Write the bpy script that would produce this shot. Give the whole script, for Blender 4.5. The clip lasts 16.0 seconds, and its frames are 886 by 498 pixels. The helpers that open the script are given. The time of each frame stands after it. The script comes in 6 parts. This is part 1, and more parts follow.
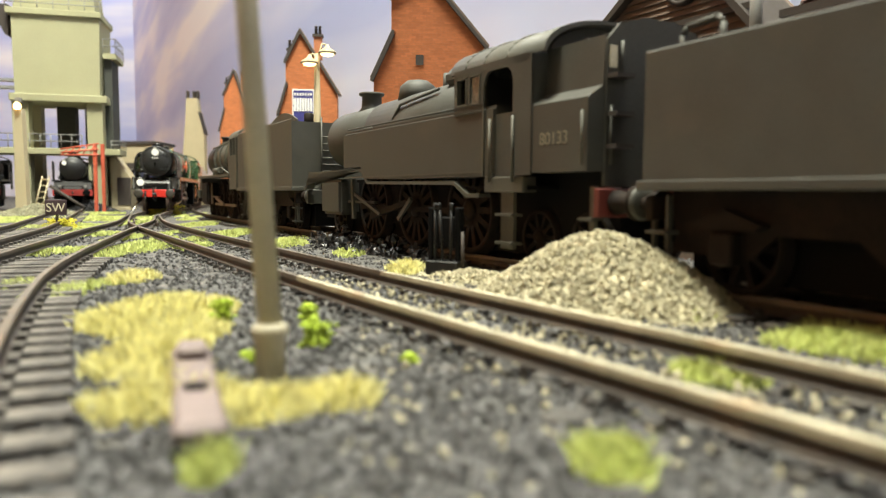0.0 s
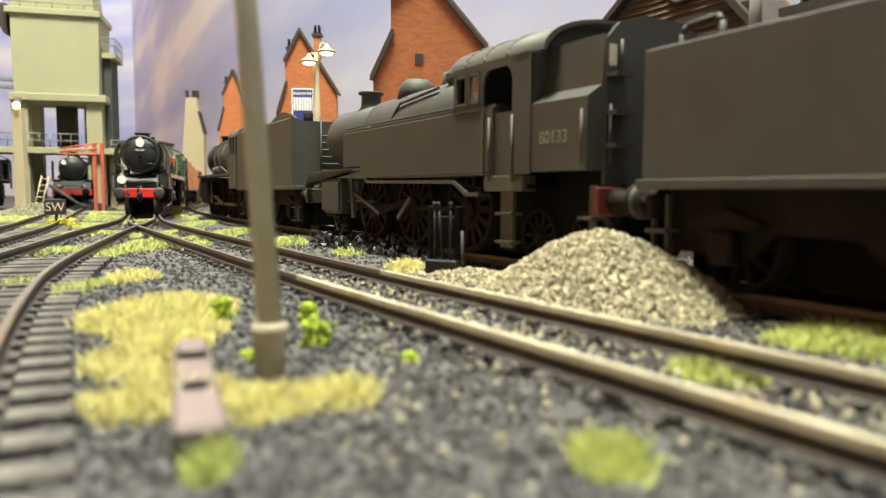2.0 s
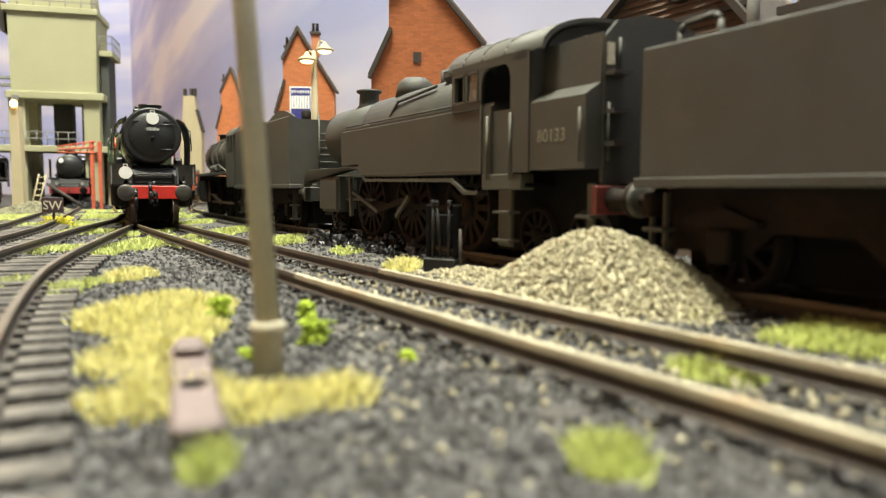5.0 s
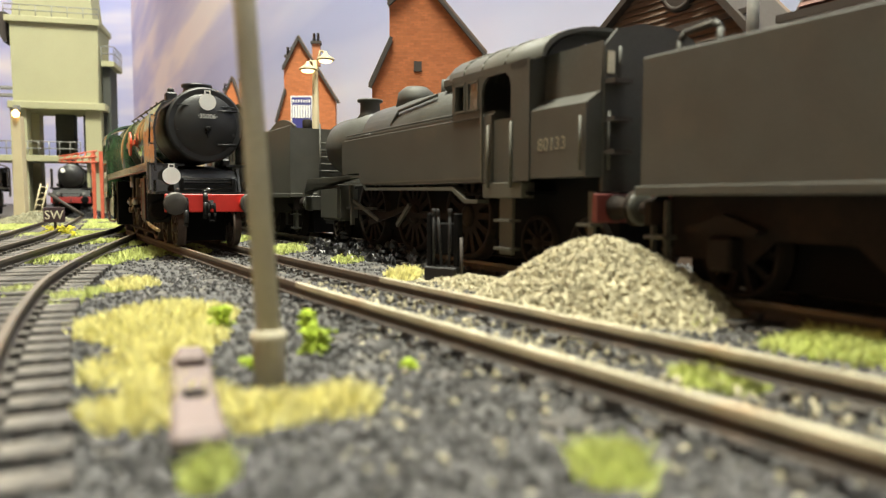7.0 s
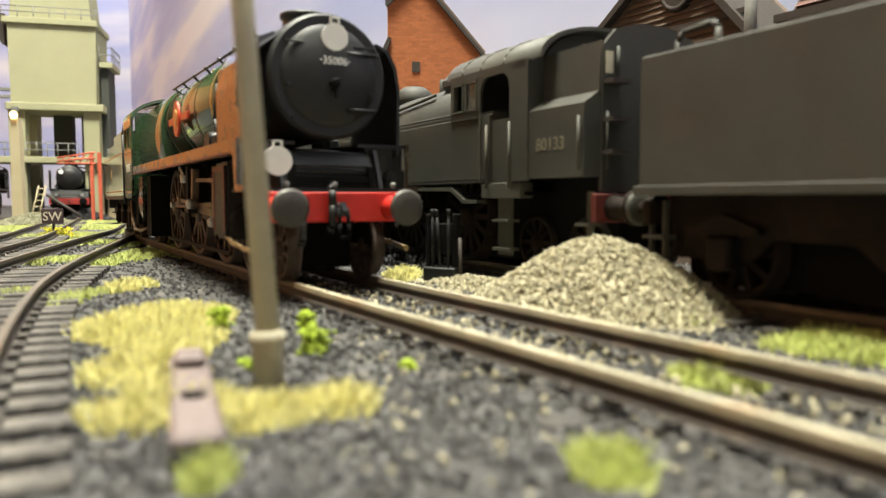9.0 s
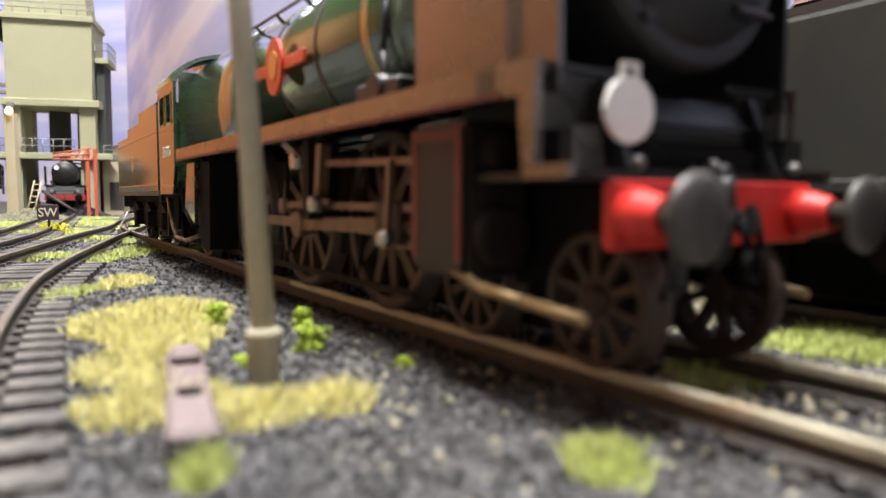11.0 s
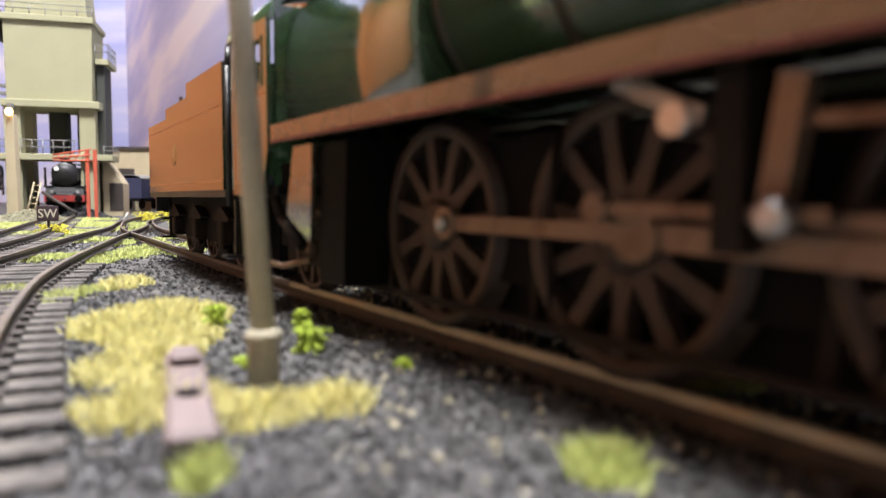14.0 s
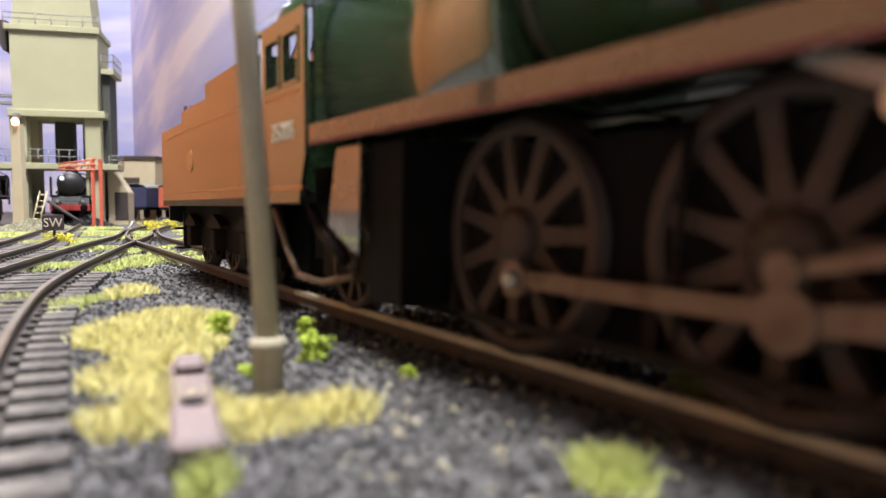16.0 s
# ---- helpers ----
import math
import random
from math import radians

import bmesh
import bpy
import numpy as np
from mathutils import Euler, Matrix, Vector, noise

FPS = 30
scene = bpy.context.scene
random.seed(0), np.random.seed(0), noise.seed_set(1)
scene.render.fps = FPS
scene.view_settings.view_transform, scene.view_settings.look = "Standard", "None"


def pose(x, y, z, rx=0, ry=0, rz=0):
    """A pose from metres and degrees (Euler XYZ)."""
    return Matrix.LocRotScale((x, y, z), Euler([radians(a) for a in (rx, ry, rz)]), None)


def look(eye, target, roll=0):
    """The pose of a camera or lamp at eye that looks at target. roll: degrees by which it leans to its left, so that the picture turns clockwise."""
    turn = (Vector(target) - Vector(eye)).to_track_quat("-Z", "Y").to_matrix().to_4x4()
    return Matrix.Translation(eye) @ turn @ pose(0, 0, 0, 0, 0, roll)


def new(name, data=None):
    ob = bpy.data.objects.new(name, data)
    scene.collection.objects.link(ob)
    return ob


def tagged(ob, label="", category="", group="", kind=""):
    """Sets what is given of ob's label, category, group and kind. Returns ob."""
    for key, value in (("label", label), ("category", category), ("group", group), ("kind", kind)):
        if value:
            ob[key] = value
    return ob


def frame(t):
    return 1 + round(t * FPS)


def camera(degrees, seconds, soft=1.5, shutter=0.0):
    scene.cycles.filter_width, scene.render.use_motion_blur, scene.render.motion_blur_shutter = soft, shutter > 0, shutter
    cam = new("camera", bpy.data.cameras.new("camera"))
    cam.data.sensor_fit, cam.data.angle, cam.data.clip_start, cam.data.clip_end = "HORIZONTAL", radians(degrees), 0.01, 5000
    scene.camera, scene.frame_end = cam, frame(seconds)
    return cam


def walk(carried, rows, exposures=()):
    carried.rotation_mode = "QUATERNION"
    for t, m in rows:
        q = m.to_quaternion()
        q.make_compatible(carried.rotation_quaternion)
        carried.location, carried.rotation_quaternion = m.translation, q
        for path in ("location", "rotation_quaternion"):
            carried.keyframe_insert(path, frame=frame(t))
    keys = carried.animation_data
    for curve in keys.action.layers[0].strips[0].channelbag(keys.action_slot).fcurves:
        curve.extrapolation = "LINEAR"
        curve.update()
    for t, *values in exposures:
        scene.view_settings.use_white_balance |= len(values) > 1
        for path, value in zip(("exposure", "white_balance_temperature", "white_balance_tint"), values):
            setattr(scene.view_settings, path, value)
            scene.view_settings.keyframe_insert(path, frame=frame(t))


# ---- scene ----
# Sizes below are in millimetres: a 4 mm to the foot model railway. MM turns them into metres.
MM = 0.001
RAIL = 4.5  # rail top above the board
EYE = Vector((0, 0, 20)) * MM


def aim(pitch, roll, yaw):
    p, y = radians(pitch), radians(yaw)
    way = Vector((math.sin(y) * math.cos(p), math.cos(y) * math.cos(p), -math.sin(p)))
    return look(EYE, EYE + way, roll)


# seconds, degrees down, lean, turn: a phone lying on the track bed, nudged now and then
NUDGES = [
    (0.0, 4.49, 0.36, -0.15),
    (0.5, 4.45, 0.31, -0.15),
    (1.0, 4.49, 0.36, -0.15),
    (1.5, 4.50, 0.36, -0.16),
    (2.0, 4.57, 0.30, -0.12),
    (2.5, 4.76, 0.37, -0.04),
    (3.0, 4.82, 0.41, -0.03),
    (3.5, 4.82, 0.41, -0.03),
    (4.0, 4.87, 0.40, 0.01),
    (6.5, 4.17, 0.19, -0.02),
    (7.0, 4.01, 0.15, -0.05),
    (7.5, 3.85, 0.12, -0.11),
    (8.0, 3.99, -0.01, 0.05),
    (8.5, 3.98, -0.00, 0.05),
    (9.0, 3.98, 0.00, 0.05),
    (11.5, 4.22, 0.21, 0.37),
    (12.0, 4.17, 0.19, 0.34),
    (12.5, 4.13, 0.25, 0.36),
    (13.0, 4.14, 0.19, 0.35),
    (13.5, 4.08, 0.28, 0.36),
    (14.0, 4.06, 0.28, 0.36),
    (14.5, 4.06, 0.15, 0.32),
    (15.0, 4.07, 0.04, 0.28),
    (15.5, 3.75, 0.16, 0.18),
    (16.0, 3.44, 0.06, 0.02),
]
cam = camera(64.0, 16.0, soft=1.2)
cam.data.dof.use_dof = True
cam.data.dof.focus_distance = 0.265
cam.data.dof.aperture_fstop = 25
# the phone cools its picture once the engine fills the view
walk(cam, [(t, aim(p, r, y)) for t, p, r, y in NUDGES], exposures=[(0, 0.1, 6550, 10), (8.5, 0.1, 6600, 11), (11.3, 0.12, 5900, 24), (16, 0.12, 5850, 26)])

# ---- light: an indoor room with ceiling lights ----
world = bpy.data.worlds.new("room_air")
world.use_nodes = True
world.node_tree.nodes["Background"].inputs[0].default_value = (0.75, 0.85, 1.0, 1)
world.node_tree.nodes["Background"].inputs[1].default_value = 0.012
scene.world = world
scene.view_settings.exposure = 0.0


def ceiling_lamp(x, y, z, w, d, watts, colour, tilt=0):
    lamp = bpy.data.lights.new("ceiling_light", "AREA")
    lamp.shape, lamp.size, lamp.size_y, lamp.energy, lamp.color = "RECTANGLE", w, d, watts, colour
    ob = new("ceiling_light", lamp)
    ob.matrix_world = pose(x, y, z, 0, tilt, 0)
    return ob


ceiling_lamp(-0.11, 0.11, 1.30, 0.46, 0.35, 59, (0.98, 0.98, 0.80))
ceiling_lamp(-0.5, 1.85, 1.28, 1.7, 0.4, 23, (0.95, 0.97, 1.0))
# unseen wall light, added so the timber wall glows orange in the glossy engine
ceiling_lamp(-1.75, 0.75, 1.05, 0.3, 2.6, 17, (1.0, 0.90, 0.70), 50)


# ---- materials ----
def mat(name, colour, rough=0.6, metal=0.0, dark=0.75, light=1.15, scale=300.0, fine=2500.0, bump=0.15, coat=0.0, coat_ior=1.5, spec=0.5, dust=None, dust_amount=0.0, random_amount=0.0, island=0.0):
    """Base colour varied by a coarse and a fine noise, with a little relief; dust: a second colour that settles in patches."""
    m = bpy.data.materials.new(name)
    m.use_nodes = True
    nt = m.node_tree
    n, l = nt.nodes, nt.links
    b = n["Principled BSDF"]
    tc = n.new("ShaderNodeTexCoord")
    n1 = n.new("ShaderNodeTexNoise"); n1.inputs["Scale"].default_value = scale; n1.inputs["Detail"].default_value = 6
    n2 = n.new("ShaderNodeTexNoise"); n2.inputs["Scale"].default_value = fine; n2.inputs["Detail"].default_value = 3
    l.new(tc.outputs["Object"], n1.inputs["Vector"]); l.new(tc.outputs["Object"], n2.inputs["Vector"])
    mix = n.new("ShaderNodeMath"); mix.operation = "MULTIPLY_ADD"; mix.inputs[1].default_value = 0.45
    l.new(n2.outputs["Fac"], mix.inputs[0])
    half = n.new("ShaderNodeMath"); half.operation = "MULTIPLY"; half.inputs[1].default_value = 0.55
    l.new(n1.outputs["Fac"], half.inputs[0]); l.new(half.outputs[0], mix.inputs[2])
    last = mix.outputs[0]
    ramp = n.new("ShaderNodeValToRGB")
    e = ramp.color_ramp.elements
    e[0].position, e[1].position = 0.3, 0.7
    e[0].color = (*[c * dark for c in colour], 1)
    e[1].color = (*[min(1, c * light) for c in colour], 1)
    l.new(last, ramp.inputs["Fac"])
    col = ramp.outputs["Color"]
    if random_amount or island:
        src = n.new("ShaderNodeObjectInfo").outputs["Random"] if random_amount else n.new("ShaderNodeNewGeometry").outputs["Random Per Island"]
        amount = random_amount or island
        r = n.new("ShaderNodeMapRange"); r.inputs[3].default_value = 1 - amount; r.inputs[4].default_value = 1 + amount
        l.new(src, r.inputs[0])
        mul = n.new("ShaderNodeVectorMath"); mul.operation = "SCALE"
        l.new(col, mul.inputs[0]); l.new(r.outputs[0], mul.inputs["Scale"])
        col = mul.outputs[0]
    if dust:
        n3 = n.new("ShaderNodeTexNoise"); n3.inputs["Scale"].default_value = scale * 0.6; n3.inputs["Detail"].default_value = 8
        l.new(tc.outputs["Object"], n3.inputs["Vector"])
        r2 = n.new("ShaderNodeMapRange"); r2.inputs[1].default_value = 0.62 - dust_amount * 0.35; r2.inputs[2].default_value = 0.80 - dust_amount * 0.2
        l.new(n3.outputs["Fac"], r2.inputs[0])
        mx = n.new("ShaderNodeMix"); mx.data_type = "RGBA"
        l.new(r2.outputs[0], mx.inputs["Factor"]); l.new(col, mx.inputs["A"]); mx.inputs["B"].default_value = (*dust, 1)
        col = mx.outputs["Result"]
    l.new(col, b.inputs["Base Color"])
    rr = n.new("ShaderNodeMapRange"); rr.inputs[3].default_value = max(0.02, rough - 0.1); rr.inputs[4].default_value = min(1, rough + 0.12)
    l.new(n1.outputs["Fac"], rr.inputs[0]); l.new(rr.outputs[0], b.inputs["Roughness"])
    b.inputs["Metallic"].default_value = metal
    b.inputs["Coat Weight"].default_value = coat
    b.inputs["Coat Roughness"].default_value = 0.08
    b.inputs["Coat IOR"].default_value = coat_ior
    b.inputs["Specular IOR Level"].default_value = spec
    if bump:
        bp = n.new("ShaderNodeBump"); bp.inputs["Strength"].default_value = bump; bp.inputs["Distance"].default_value = 0.0003
        l.new(n2.outputs["Fac"], bp.inputs["Height"]); l.new(bp.outputs["Normal"], b.inputs["Normal"])
    return m


def glow(name, colour, strength):
    m = bpy.data.materials.new(name)
    m.use_nodes = True
    b = m.node_tree.nodes["Principled BSDF"]
    b.inputs["Base Color"].default_value = (*colour, 1)
    b.inputs["Emission Color"].default_value = (*colour, 1)
    b.inputs["Emission Strength"].default_value = strength
    return m


BLACK = mat("black_paint", (0.0075, 0.0075, 0.008), 0.42, dark=0.7, light=1.5)
SOOT = mat("sooty_black", (0.0045, 0.004, 0.004), 0.8, spec=0.15, dark=0.6, light=1.6)
GREY = mat("weathered_grey_black", (0.052, 0.0515, 0.044), 0.6, dark=0.72, light=1.25, scale=120, dust=(0.068, 0.060, 0.046), dust_amount=0.2)
GREY_LIGHT = mat("dusty_grey_black", (0.070, 0.068, 0.055), 0.6, dark=0.75, light=1.25, scale=120, dust=(0.085, 0.075, 0.055), dust_amount=0.25)
BROWN = mat("grimy_brown_black", (0.013, 0.009, 0.007), 0.75, spec=0.2, dark=0.5, light=1.6, scale=180, dust=(0.03, 0.017, 0.01), dust_amount=0.3)
GREEN = mat("brunswick_green_gloss", (0.042, 0.095, 0.04), 0.18, dark=0.85, light=1.1, bump=0.02, coat=1.0, coat_ior=1.9, spec=0.7)
ORANGE_LINE = mat("orange_lining", (0.55, 0.2, 0.05), 0.4)
RED = mat("buffer_beam_red", (0.62, 0.03, 0.02), 0.42, dark=0.85, light=1.08)
RED_DULL = mat("dull_red", (0.12, 0.02, 0.015), 0.55)
STEEL = mat("bright_steel", (0.5, 0.48, 0.45), 0.3, 0.9)
RODS = mat("oiled_steel_rods", (0.21, 0.145, 0.10), 0.42, 0.55, dust=(0.09, 0.05, 0.03), dust_amount=0.3)
WHEEL = mat("grimy_wheel", (0.045, 0.027, 0.019), 0.6, dark=0.6, light=1.4)
BRASS = mat("brass", (0.62, 0.42, 0.16), 0.3, 0.85)
WHITE = mat("white_paint", (0.85, 0.84, 0.80), 0.5, dark=0.94, light=1.03)
CREAM = mat("cream_lettering", (0.62, 0.58, 0.45), 0.6)
CONCRETE = mat("pale_green_concrete", (0.335, 0.325, 0.20), 0.85, dark=0.88, light=1.08, scale=25, fine=900, dust=(0.25, 0.25, 0.16), dust_amount=0.1)
CONCRETE_DARK = mat("dark_grey_concrete", (0.045, 0.048, 0.042), 0.85)
CREAM_CONCRETE = mat("cream_concrete", (0.45, 0.385, 0.25), 0.8, dark=0.88, light=1.06, scale=60)
DRAB = mat("drab_grey_paint", (0.47, 0.43, 0.31), 0.6, dark=0.8, light=1.15, scale=200)
SLEEPER = mat("dark_sleeper", (0.06, 0.054, 0.05), 0.8, dark=0.5, light=1.6, scale=500, dust=(0.16, 0.14, 0.12), dust_amount=0.35, random_amount=0.25)
RAILSIDE = mat("rusty_rail", (0.045, 0.034, 0.027), 0.7, dark=0.6, light=1.5, scale=250, dust=(0.11, 0.075, 0.05), dust_amount=0.2)
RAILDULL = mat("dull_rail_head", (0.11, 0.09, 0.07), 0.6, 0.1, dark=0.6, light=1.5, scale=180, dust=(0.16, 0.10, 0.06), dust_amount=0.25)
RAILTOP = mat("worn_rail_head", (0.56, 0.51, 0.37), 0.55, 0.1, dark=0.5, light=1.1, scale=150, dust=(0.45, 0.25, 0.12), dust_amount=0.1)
BALLAST = mat("ash_ballast", (0.075, 0.073, 0.074), 0.9, dark=0.45, light=1.9, scale=350, fine=2200, bump=0.6, island=0.55)
GROUND = mat("cinder_ground", (0.06, 0.058, 0.057), 0.95, dark=0.45, light=2.0, scale=260, fine=1500, bump=0.9, dust=(0.16, 0.145, 0.12), dust_amount=0.25)
GRASS_Y = mat("straw_yellow_grass", (0.80, 0.75, 0.32), 0.8, dark=0.75, light=1.15, island=0.22)
GRASS_G = mat("spring_green_grass", (0.60, 0.66, 0.22), 0.8, dark=0.75, light=1.15, island=0.22)
LIME = mat("lime_foam_foliage", (0.33, 0.44, 0.03), 0.8, island=0.25)
SAND = mat("sandy_ballast_grit", (0.43, 0.39, 0.27), 0.9, dark=0.6, light=1.25, island=0.3, bump=0.4)
SPOIL = mat("grey_spoil", (0.24, 0.23, 0.15), 0.9, dark=0.7, light=1.2, island=0.25)
COAL = mat("coal", (0.02, 0.02, 0.022), 0.35, dark=0.5, light=2.0, island=0.5)
MORTAR = mat("brown_mortar", (0.42, 0.165, 0.075), 0.9)
BARGE = mat("dark_bargeboard", (0.045, 0.035, 0.03), 0.7)
SLATE = mat("red_brown_tile", (0.13, 0.055, 0.043), 0.75, dark=0.7, light=1.25, scale=90, random_amount=0.2)
SLATE_GREY = mat("brown_grey_tile", (0.15, 0.105, 0.08), 0.75, dark=0.75, light=1.2, scale=90, random_amount=0.15)
LEAD = mat("lead_grey", (0.22, 0.22, 0.21), 0.6)
BLUE_SIGN = mat("blue_enamel", (0.05, 0.05, 0.22), 0.35)
SIGN_BROWN = mat("dark_sign_board", (0.05, 0.028, 0.035), 0.5)
RED_STEEL = mat("red_lead_paint", (0.55, 0.11, 0.06), 0.6)
WOOD = mat("orange_stained_timber", (0.70, 0.31, 0.11), 0.5, dark=0.75, light=1.15, scale=6, fine=60, bump=0.05)
PLASTER = mat("cream_plaster", (0.32, 0.28, 0.23), 0.9, dark=0.95, light=1.03, scale=5, fine=60)
PINKISH = mat("pinkish_grey_casting", (0.17, 0.13, 0.125), 0.7, dark=0.8, light=1.15)
OXIDE = mat("wagon_oxide", (0.45, 0.10, 0.05), 0.7)
BULB = glow("warm_bulb", (1.0, 0.60, 0.20), 9)
BULB_SOFT = glow("warm_lamp_disc", (1.0, 0.75, 0.38), 3.0)


def sky_paint():
    """The painted sky of the backdrop: blue-violet with long slanting white streaks."""
    m = bpy.data.materials.new("painted_sky")
    m.use_nodes = True
    n, l = m.node_tree.nodes, m.node_tree.links
    b = n["Principled BSDF"]
    tc = n.new("ShaderNodeTexCoord")
    mp = n.new("ShaderNodeMapping")
    mp.inputs["Rotation"].default_value = (0, radians(-5), 0)
    mp.inputs["Scale"].default_value = (0.7, 0.7, 5.0)
    l.new(tc.outputs["Object"], mp.inputs["Vector"])
    a = n.new("ShaderNodeTexNoise"); a.inputs["Scale"].default_value = 1.6; a.inputs["Detail"].default_value = 3; a.inputs["Roughness"].default_value = 0.45
    l.new(mp.outputs["Vector"], a.inputs["Vector"])
    r = n.new("ShaderNodeValToRGB")
    e = r.color_ramp.elements
    e[0].position, e[0].color = 0.38, (0.42, 0.50, 0.84, 1)
    e[1].position, e[1].color = 0.62, (0.86, 0.88, 0.97, 1)
    mid = e.new(0.5); mid.color = (0.58, 0.64, 0.92, 1)
    l.new(a.outputs["Fac"], r.inputs["Fac"])
    # paler, warmer towards the painted skyline
    sx = n.new("ShaderNodeSeparateXYZ"); l.new(tc.outputs["Object"], sx.inputs[0])
    g = n.new("ShaderNodeMapRange"); g.inputs[1].default_value = 0.02; g.inputs[2].default_value = 0.16; g.inputs[3].default_value = 0.45; g.inputs[4].default_value = 0.0
    l.new(sx.outputs["Z"], g.inputs[0])
    mx = n.new("ShaderNodeMix"); mx.data_type = "RGBA"; mx.inputs["B"].default_value = (0.84, 0.80, 0.78, 1)
    l.new(g.outputs[0], mx.inputs["Factor"]); l.new(r.outputs["Color"], mx.inputs["A"])
    l.new(mx.outputs["Result"], b.inputs["Base Color"])
    b.inputs["Roughness"].default_value = 0.6
    return m


SKY = sky_paint()


# ---- mesh tools, in millimetres ----
def box(bm, x0, x1, y0, y1, z0, z1, bevel=0.0, rot=None):
    vs = [bm.verts.new((x, y, z)) for x in (x0, x1) for y in (y0, y1) for z in (z0, z1)]
    fs = [bm.faces.new([vs[i] for i in q]) for q in ((0, 1, 3, 2), (4, 6, 7, 5), (0, 4, 5, 1), (2, 3, 7, 6), (0, 2, 6, 4), (1, 5, 7, 3))]
    if bevel:
        bmesh.ops.bevel(bm, geom=list({e for f in fs for e in f.edges}), offset=bevel, segments=1, affect="EDGES")
    return vs


def prism(bm, pts, axis, a, b):
    """A closed outline pushed from a to b along an axis; pts are the two other coordinates in xyz order."""
    def v(p, d):
        return {"x": (d, *p), "y": (p[0], d, p[1]), "z": (*p, d)}[axis]
    lo = [bm.verts.new(v(p, a)) for p in pts]
    hi = [bm.verts.new(v(p, b)) for p in pts]
    k = len(pts)
    bm.faces.new(lo); bm.faces.new(hi[::-1])
    for i in range(k):
        bm.faces.new((lo[i], hi[i], hi[(i + 1) % k], lo[(i + 1) % k]))


def lathe(bm, axis, centre, profile, seg=24, smooth=True):
    """Turns (distance along the axis, radius) pairs round an axis through centre."""
    rings = []
    for d, r in profile:
        ring = []
        for i in range(seg):
            a = 2 * math.pi * i / seg
            c, s = r * math.cos(a), r * math.sin(a)
            p = {"x": (d, c, s), "y": (c, d, s), "z": (c, s, d)}[axis]
            ring.append(bm.verts.new(Vector(centre) + Vector(p)))
        rings.append(ring)
    for p, q in zip(rings, rings[1:]):
        for i in range(seg):
            f = bm.faces.new((p[i], p[(i + 1) % seg], q[(i + 1) % seg], q[i])); f.smooth = smooth
    bm.faces.new(rings[0][::-1]); bm.faces.new(rings[-1])


def rod(bm, a, b, r, seg=8, r2=None):
    """A round bar from a to b."""
    a, b = Vector(a), Vector(b)
    w = (b - a).normalized()
    u = w.orthogonal().normalized(); v = w.cross(u)
    r2 = r if r2 is None else r2
    lo = [bm.verts.new(a + r * (math.cos(t) * u + math.sin(t) * v)) for t in [2 * math.pi * i / seg for i in range(seg)]]
    hi = [bm.verts.new(b + r2 * (math.cos(t) * u + math.sin(t) * v)) for t in [2 * math.pi * i / seg for i in range(seg)]]
    for i in range(seg):
        f = bm.faces.new((lo[i], lo[(i + 1) % seg], hi[(i + 1) % seg], hi[i])); f.smooth = True
    bm.faces.new(lo[::-1]); bm.faces.new(hi)


def pipe(bm, pts, r, seg=8):
    for a, b in zip(pts, pts[1:]):
        rod(bm, a, b, r, seg)


def bar(bm, a, b, h, w):
    """A flat bar along x-z from a to b, h high, w thick in y."""
    a, b = Vector(a), Vector(b)
    d = (b - a).normalized()
    up = Vector((-d.z, 0, d.x)) * h / 2
    y = Vector((0, w / 2, 0))
    vs = [bm.verts.new(p) for p in (a - up - y, a + up - y, a + up + y, a - up + y, b - up - y, b + up - y, b + up + y, b - up + y)]
    for q in ((0, 1, 2, 3), (4, 7, 6, 5), (0, 4, 5, 1), (1, 5, 6, 2), (2, 6, 7, 3), (3, 7, 4, 0)):
        bm.faces.new([vs[i] for i in q])


def mesh(name, bm, material):
    bmesh.ops.scale(bm, vec=(MM, MM, MM), verts=bm.verts)
    bmesh.ops.recalc_face_normals(bm, faces=bm.faces)
    me = bpy.data.meshes.new(name)
    bm.to_mesh(me)
    bm.free()
    me.materials.append(material)
    return me


def part(name, bm, material, parent, label="", at=None):
    ob = new(name, mesh(name, bm, material))
    ob.parent = parent
    if at is not None:
        ob.location = Vector(at) * MM
    return tagged(ob, label)


def thing(name, m, label, category, group="", kind=""):
    ob = new(name)
    ob.empty_display_size = 0.01
    ob.matrix_basis = m
    return tagged(ob, label, category, group, kind)


def solid(name, bm, material, label, category="", group="", kind="", m=None):
    ob = new(name, mesh(name, bm, material))
    if m is not None:
        ob.matrix_basis = m
    return tagged(ob, label, category, group, kind)


def at(x, y, z=0.0, rz=0.0):
    return pose(x * MM, y * MM, z * MM, 0, 0, rz)


def B():
    return bmesh.new()


def letters(text, size, material, parent, m, depth=0.15, name="lettering", label=""):
    """Writing in the built-in font, turned into a mesh part; m places its lower left corner in the parent's millimetres."""
    cu = bpy.data.curves.new(name, "FONT")
    cu.body, cu.size, cu.extrude, cu.align_x = text, size * MM, depth * MM, "CENTER"
    cu.resolution_u = 3
    tmp = new("lettering_curve", cu)
    me = bpy.data.meshes.new_from_object(tmp.evaluated_get(bpy.context.evaluated_depsgraph_get()))
    bpy.data.objects.remove(tmp)
    me.materials.clear(); me.materials.append(material)
    ob = new(name, me)
    ob.parent = parent
    ob.matrix_basis = m
    return tagged(ob, label)


